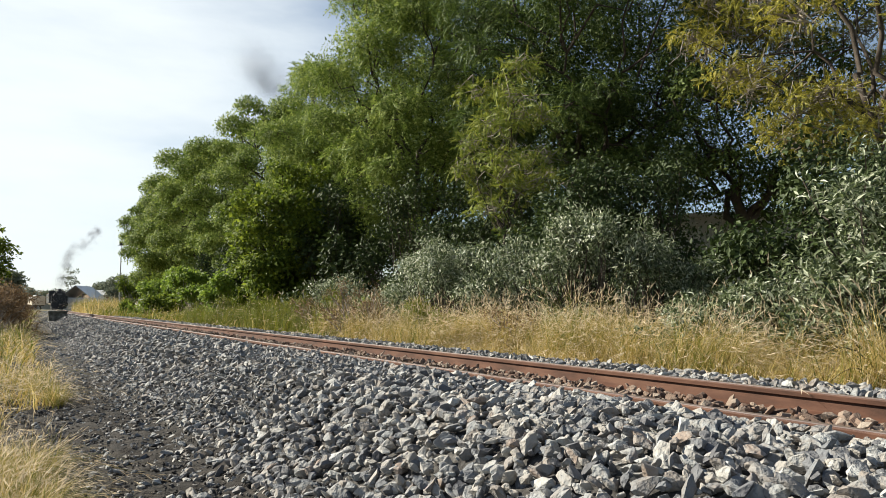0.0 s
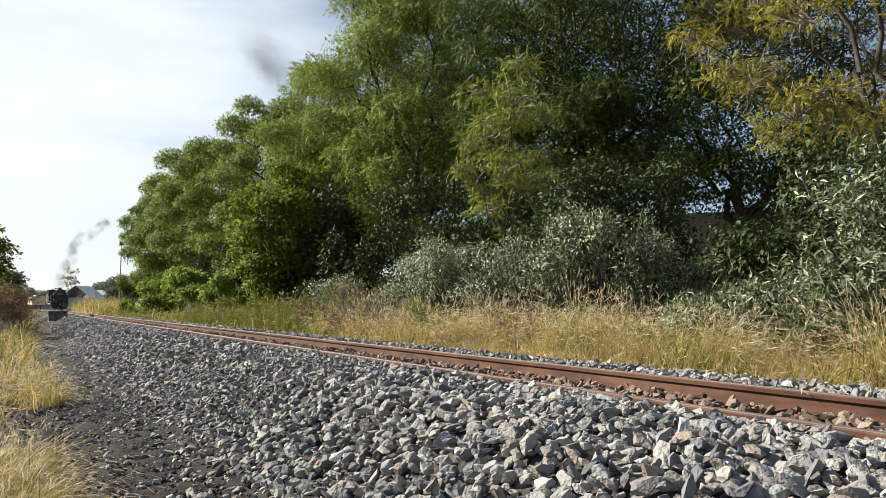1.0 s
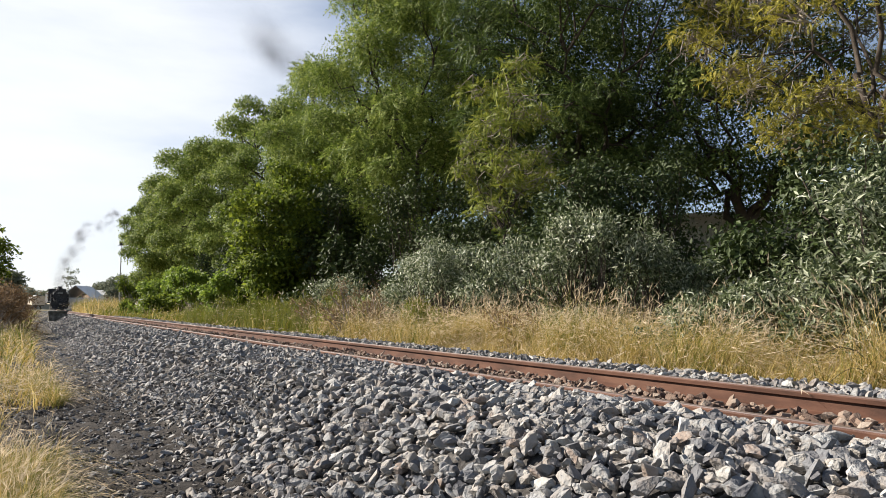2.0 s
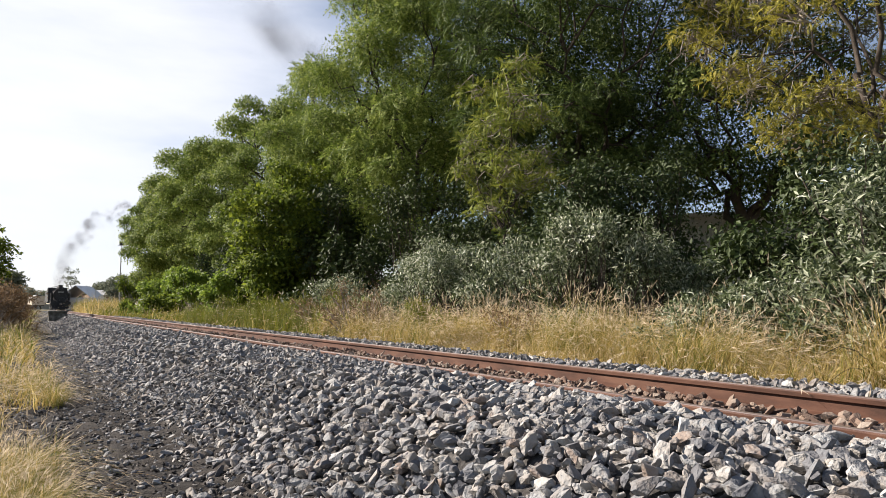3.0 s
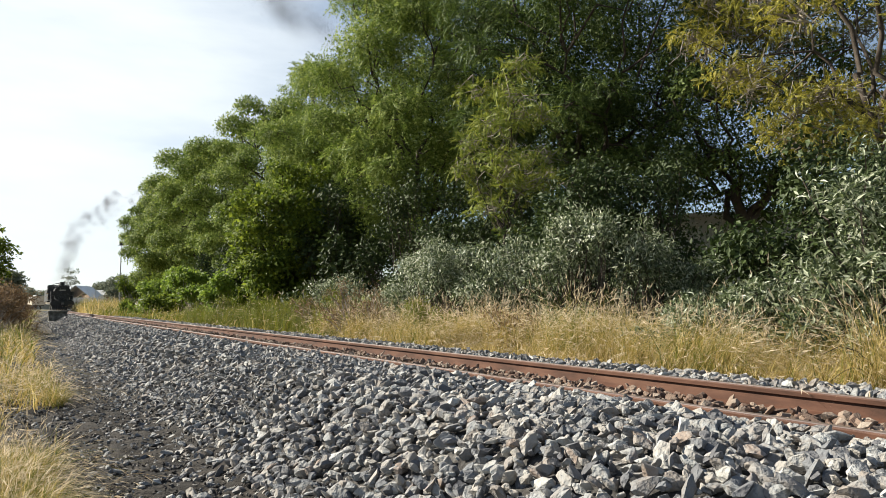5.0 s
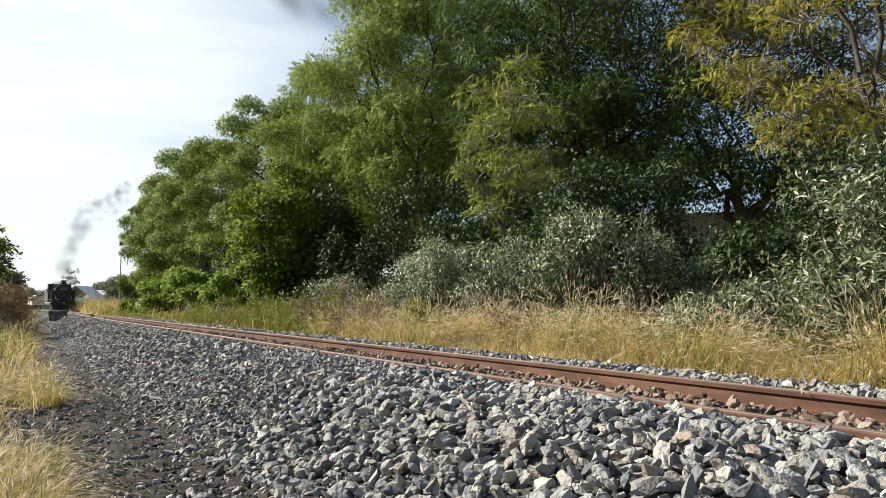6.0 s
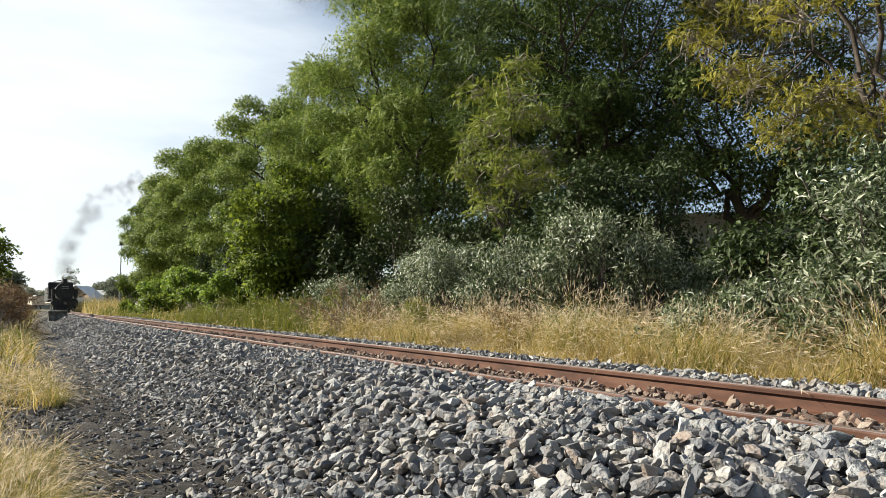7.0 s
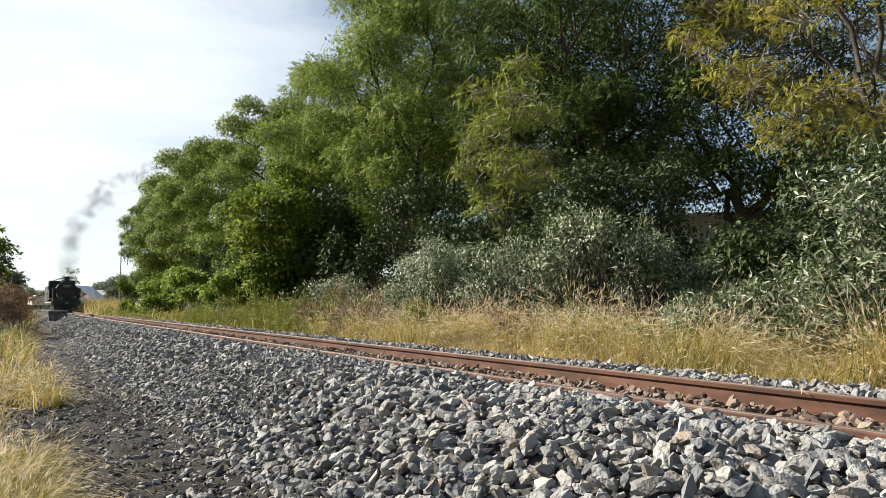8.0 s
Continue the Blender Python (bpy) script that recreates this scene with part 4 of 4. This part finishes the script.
def build_engine():
    """A steam engine with its front at y = 0, facing -y, on rails at z = 0."""
    e = thing("steam_locomotive", Matrix(), "sooty black steam locomotive coming along the track", "locomotive")
    bm = bmesh.new()
    rot_y_cyl(bm, 0.98, 0.98, 1.7, 0, 1.75, 2.3, 28)
    rot_y_cyl(bm, 1.02, 1.02, 0.12, 0, 0.92, 2.3, 28)
    part("smokebox", bm, LOCO_BLACK, e)
    bm = bmesh.new()
    rot_y_cyl(bm, 0.82, 0.84, 0.1, 0, 0.84, 2.3, 28)
    rot_y_cyl(bm, 0.1, 0.1, 0.12, 0, 0.76, 2.3, 12)
    d = part("smokebox_door", bm, LOCO_BLACK, e, "round black smokebox door")
    for z in (2.05, 2.5):
        bm = bmesh.new()
        box(bm, 0.75, 0.04, 0.06, 0.4, 0.78, z)
        part("hinge_strap", bm, LOCO_BLACK, d)
    bm = bmesh.new()
    rot_y_cyl(bm, 0.92, 1.0, 5.2, 0, 5.2, 2.3, 28)
    for y in (3.4, 4.6, 5.8, 7.0):
        rot_y_cyl(bm, 1.0, 1.0, 0.06, 0, y, 2.3, 28)
    part("boiler", bm, LOCO_BLACK, e)
    bm = bmesh.new()
    cyl(bm, 0.3, 0.27, 0.6, Matrix.Translation((0, 1.7, 3.42)), 18)
    cyl(bm, 0.27, 0.36, 0.14, Matrix.Translation((0, 1.7, 3.78)), 18)
    part("chimney", bm, LOCO_BLACK, e)
    for y, r in ((4.0, 0.36), (5.6, 0.32)):
        bm = bmesh.new()
        cyl(bm, r, r * 0.95, 0.35, Matrix.Translation((0, y, 3.38)), 16)
        cyl(bm, r * 0.95, r * 0.4, 0.18, Matrix.Translation((0, y, 3.64)), 16)
        part("dome", bm, LOCO_BLACK, e)
    bm = bmesh.new()
    box(bm, 0.7, 0.05, 0.22, 0, 0.74, 2.78, 0.01)
    pl = part("front_plate", bm, LOCO_BLACK, e)
    for z in (2.69, 2.87):
        bm = bmesh.new()
        box(bm, 0.74, 0.03, 0.04, 0, 0.71, z)
        part("plate_edge", bm, PLATE, pl, "pale plate edge")
    for s in (-1, 1):
        bm = bmesh.new()
        cyl(bm, 0.24, 0.24, 0.55, Matrix.Translation((s * 1.16, 1.3, 2.3)), 16)
        cyl(bm, 0.2, 0.2, 0.5, Matrix.Translation((s * 1.16, 1.3, 1.75)), 16)
        part("air_pump", bm, LOCO_BLACK, e)
        bm = bmesh.new()
        box(bm, 0.6, 8.4, 0.06, s * 1.08, 4.9, 1.42, 0.01)
        part("running_board", bm, LOCO_BLACK, e)
        bm = bmesh.new()
        rot_y_cyl(bm, 0.36, 0.36, 1.0, s * 1.05, 1.7, 0.95, 18)
        box(bm, 0.5, 0.9, 0.35, s * 1.0, 1.7, 1.32, 0.03)
        part("cylinder", bm, LOCO_BLACK, e)
        bm = bmesh.new()
        box(bm, 0.05, 3.6, 0.1, s * 1.02, 4.8, 0.66, 0.01)
        part("side_rod", bm, LOCO_GREY, e, "oily steel side rod")
        bm = bmesh.new()
        rot_y_cyl(bm, 0.035, 0.035, 6.2, s * 0.98, 4.6, 2.45, 8)
        part("handrail", bm, LOCO_GREY, e)
        for xo in (0.45,):
            bm = bmesh.new()
            cyl(bm, 0.1, 0.1, 0.35, Matrix.Translation((s * xo, 0.1, 1.45)), 10)
            part("lamp_bracket", bm, LOCO_BLACK, e)
    bm = bmesh.new()
    box(bm, 2.7, 0.14, 0.5, 0, 0.12, 0.98, 0.02)
    box(bm, 2.6, 1.2, 0.08, 0, 0.75, 1.27, 0.02)
    part("buffer_beam", bm, LOCO_BLACK, e)
    bm = bmesh.new()
    for k in range(11):
        a = -0.95 + 0.19 * k
        box(bm, 0.05, 0.06, 0.62, 0, 0, 0, 0, Matrix.Translation((a, -0.12 - 0.25 * (1 - abs(a)), 0.46)) @ Matrix.Rotation(radians(-28), 4, "X"))
    box(bm, 2.0, 0.06, 0.07, 0, -0.05, 0.2)
    part("cowcatcher", bm, LOCO_BLACK, e)
    bm = bmesh.new()
    box(bm, 0.3, 0.45, 0.3, 0, -0.15, 0.92, 0.05)
    part("coupler", bm, LOCO_GREY, e)
    # added dark plate that closes the open gap below the beam
    bm = bmesh.new()
    box(bm, 2.3, 0.06, 0.75, 0, 0.35, 0.62, 0.01)
    part("gap_plate", bm, LOCO_BLACK, e)
    bm = bmesh.new()
    box(bm, 0.9, 9.2, 0.3, 0, 4.9, 0.95, 0.02)
    part("frame", bm, LOCO_BLACK, e)
    bm = bmesh.new()
    box(bm, 2.7, 0.1, 2.3, 0, 8.0, 2.45, 0.02)
    for s in (-1, 1):
        box(bm, 0.08, 1.9, 1.2, s * 1.31, 9.0, 1.9, 0.02)
        box(bm, 0.08, 0.25, 1.1, s * 1.31, 8.15, 3.0)
        box(bm, 0.08, 0.25, 1.1, s * 1.31, 9.85, 3.0)
    part("cab", bm, LOCO_BLACK, e)
    bm = bmesh.new()
    for k in range(7):
        a = radians(-60 + 20 * k)
        box(bm, 0.56, 2.3, 0.06, 0, 0, 0, 0, Matrix.Translation((math.sin(a) * 1.5, 9.0, 2.35 + math.cos(a) * 1.5)) @ Matrix.Rotation(a, 4, "Y"))
    part("cab_roof", bm, LOCO_BLACK, e)
    for r, ys in ((0.36, (1.1, 2.5)), (0.6, (3.5, 4.8, 6.1)), (0.4, (8.6,))):
        for y in ys:
            for s in (-1, 1):
                bm = bmesh.new()
                cyl(bm, r, r, 0.13, Matrix.Rotation(radians(90), 4, "Y"), 24)
                cyl(bm, r * 0.18, r * 0.18, 0.2, Matrix.Rotation(radians(90), 4, "Y"), 12)
                w = part("wheel", bm, LOCO_BLACK, e)
                bm = bmesh.new()
                box(bm, 0.06, r * 0.5, r * 0.55, s * 0.08, 0, -r * 0.55, 0.02)
                part("counterweight", bm, LOCO_GREY, w)
                w.matrix_local = pose(s * 0.56, y, r + 0.004)
                WHEELS.append((w, Vector((s * 0.56, y, r + 0.004)), r))
    # the tender runs behind with the engine
    bm = bmesh.new()
    box(bm, 2.7, 6.6, 1.9, 0, 13.8, 2.1, 0.06)
    part("tender_tank", bm, LOCO_BLACK, e)
    bm = bmesh.new()
    for k in range(40):
        bmesh.ops.create_icosphere(bm, subdivisions=1, radius=RNG.uniform(0.2, 0.4), matrix=Matrix.Translation((RNG.uniform(-0.9, 0.9), RNG.uniform(11.6, 14.5), RNG.uniform(3.0, 3.25))))
    part("coal", bm, LOCO_BLACK, e)
    for y in (11.5, 12.7, 14.9, 16.1):
        for s in (-1, 1):
            bm = bmesh.new()
            cyl(bm, 0.42, 0.42, 0.12, Matrix.Rotation(radians(90), 4, "Y"), 20)
            w = part("wheel", bm, LOCO_BLACK, e)
            w.matrix_local = pose(s * 0.56, y, 0.424)
            WHEELS.append((w, Vector((s * 0.56, y, 0.424)), 0.42))
    return e


def build_coach():
    """A railway coach with its front at y = 0, on rails at z = 0."""
    c = thing("railway_coach", Matrix(), "cream passenger coach behind the steam engine", "railway coach", "coaches of the train")
    bm = bmesh.new()
    for s in (-1, 1):
        box(bm, 0.1, 15.0, 0.95, s * 1.3, 7.5, 1.55)
        box(bm, 0.1, 15.0, 0.35, s * 1.3, 7.5, 3.05)
        for k in range(9):
            box(bm, 0.1, 0.5, 0.85, s * 1.3, 0.25 + k * 14.5 / 8, 2.45)
        box(bm, 2.5, 0.1, 2.15, 0, 7.5 + s * 7.45, 2.15)
    part("body", bm, COACH, c)
    for s in (-1, 1):
        for k in range(8):
            bm = bmesh.new()
            box(bm, 0.03, 14.5 / 8 - 0.5, 0.85, s * 1.29, 0.25 + (k + 0.5) * 14.5 / 8, 2.45)
            part("window", bm, WINDOW_DARK, c)
    bm = bmesh.new()
    for k in range(5):
        a = radians(-40 + 20 * k)
        box(bm, 0.66, 15.3, 0.06, 0, 0, 0, 0, Matrix.Translation((math.sin(a) * 1.75, 7.5, 1.75 + math.cos(a) * 1.75)) @ Matrix.Rotation(a, 4, "Y"))
    part("roof", bm, SHED_ROOF, c)
    bm = bmesh.new()
    box(bm, 2.4, 14.6, 0.25, 0, 7.5, 0.98)
    part("underframe", bm, LOCO_BLACK, c)
    for y in (1.6, 3.2, 11.8, 13.4):
        for s in (-1, 1):
            bm = bmesh.new()
            cyl(bm, 0.42, 0.42, 0.12, Matrix.Rotation(radians(90), 4, "Y"), 20)
            w = part("wheel", bm, LOCO_BLACK, c)
            w.matrix_local = pose(s * 0.56, y, 0.424)
    return c


engine = build_engine()
coach_a = build_coach()
coach_b = copy_thing(coach_a, Matrix())
parked = copy_thing(coach_a, pose(*bearing(1.1, 190.0), 0.4, 0, 0, 3))
tagged(parked, "pale coach standing on a siding far down the line", "railway coach", "coaches")


# a low concrete box on the shoulder of the ballast
def build_trackside_box(x, y):
    t = thing("trackside_box", pose(x, y, 0.34, 0, 0, 4), "low grey concrete box with a pale lid beside the ballast", "trackside box")
    bm = bmesh.new()
    box(bm, 0.9, 0.6, 0.5, 0, 0, 0.25, 0.03)
    part("box_body", bm, CONCRETE, t)
    bm = bmesh.new()
    box(bm, 1.0, 0.7, 0.1, 0, 0, 0.54, 0.02)
    part("lid", bm, CONCRETE, t, "worn grey lid")
    bm = bmesh.new()
    box(bm, 0.4, 0.5, 0.07, -0.68, 0, 0.53, 0.02)
    part("side_slab", bm, WHITE_WALL, t, "pale slab leaning at the side")
    return t


build_trackside_box(*bearing(2.3, 45.5))


# ---------------------------------------------------------------- smoke, as drifting clouds of soot flecks
FLECK = np.array([[1, 0, 0], [-0.5, 0.87, 0], [-0.5, -0.87, 0]], float)
FLECK_F = np.array([[0, 1, 2]])


def smoke_mesh(n, radius, size, material, seed, stretch=(1, 1, 1)):
    """A billow: flecks gathered round a few off-centre cores, thinning outwards."""
    rng = np.random.default_rng(seed)
    cores = rng.normal(0, 0.42, (7, 3))
    k = rng.integers(0, 7, n)
    p = (cores[k] + rng.normal(0, 0.3, (n, 3))) * radius
    p *= np.array(stretch)
    rot = random_rot(n, rng) * (size * rng.uniform(0.6, 1.4, n))[:, None, None]
    return soup("billow", *scattered(FLECK, FLECK_F, rot, p), material)


SMOKE = []


def build_smoke():
    # puffs leave the chimney in turn, rise and drift towards the trees, and thin as they spread by moving apart
    billows = [smoke_mesh(2200, 1.1, 0.0165, STEAM if k == 2 else SOOT, 700 + k) for k in range(3)]
    rng = np.random.default_rng(71)
    for k in range(37):
        born = -6.8 + 0.4 * k
        for n in range(2):
            ob = new("smoke_puff", billows[(k + n) % 3])
            tagged(ob, "grey smoke puff drifting from the engine's chimney", "smoke", "smoke of the engine", "stuff")
            SMOKE.append((ob, born + 0.2 * n, k, rng.normal(0, 0.15, 3) + np.array([0.14 * math.sin(k * 0.55), 0, 0.1 * math.sin(k * 0.8)])))


build_smoke()
far_smoke = tagged(new("smoke_cloud", smoke_mesh(90000, 2.8, 0.0145, SOOT, 733, (2.1, 1.0, 0.85))), "dark smoke cloud drifting above the treetops", "smoke", kind="stuff")


# ---------------------------------------------------------------- stones last
build_stones()


# ---------------------------------------------------------------- what moves
def track_pose(y):
    """On the track's middle at y, facing back along it."""
    x = TRACK_X + float(bend(y))
    return pose(x, y, RAIL_Z, 0, 0, 1.2)


def engine_y(t):
    return 146.0 - 9.1 * t + 0.2 * t * t


def motions():
    ts = [0.5 * k for k in range(17)]
    walk(engine, [(t, track_pose(engine_y(t))) for t in ts])
    walk(coach_a, [(t, track_pose(engine_y(t) + 17.6)) for t in ts])
    walk(coach_b, [(t, track_pose(engine_y(t) + 33.4)) for t in ts])
    fine = [k / FPS for k in range(8 * FPS + 1)]
    for w, p, r in WHEELS:
        walk(w, [(t, Matrix.Translation(p) @ Matrix.Rotation((engine_y(0) - engine_y(t)) / r, 4, "X")) for t in fine])
    for ob, born, k, spread in SMOKE:
        rows = []
        for t in ts:
            a = max(0.0, t - born)
            y = engine_y(min(t, born)) + 1.7
            x = TRACK_X + float(bend(y))
            if a > 0:
                rows.append((t, pose(x + 0.27 * a ** 1.75 + spread[0] * a, y - 0.4 * a + spread[1] * a, RAIL_Z + 3.2 + 3.3 * a ** 0.9 + spread[2] * a, 0, 0, 25 * math.sin(k * 2.1) + 9 * a)))
            else:
                rows.append((t, pose(x, y, RAIL_Z + 2.2, 0, 0, 25 * math.sin(k * 2.1))))
        walk(ob, rows)
    cx, cy = bearing(17.6, 78.0)
    walk(far_smoke, [(t, pose(cx + 0.35 * t, cy, 26.5 + 1.75 * t, 0, 42, -20)) for t in ts])
    for ob, m, ph, sp, amp in TUFTS:
        walk(ob, [(t, m @ pose(0, 0, 0, amp * math.sin(sp * t + ph + 1.0), amp * 1.5 * math.sin(sp * t + ph), 0)) for t in [0.25 * k for k in range(33)]])


motions()
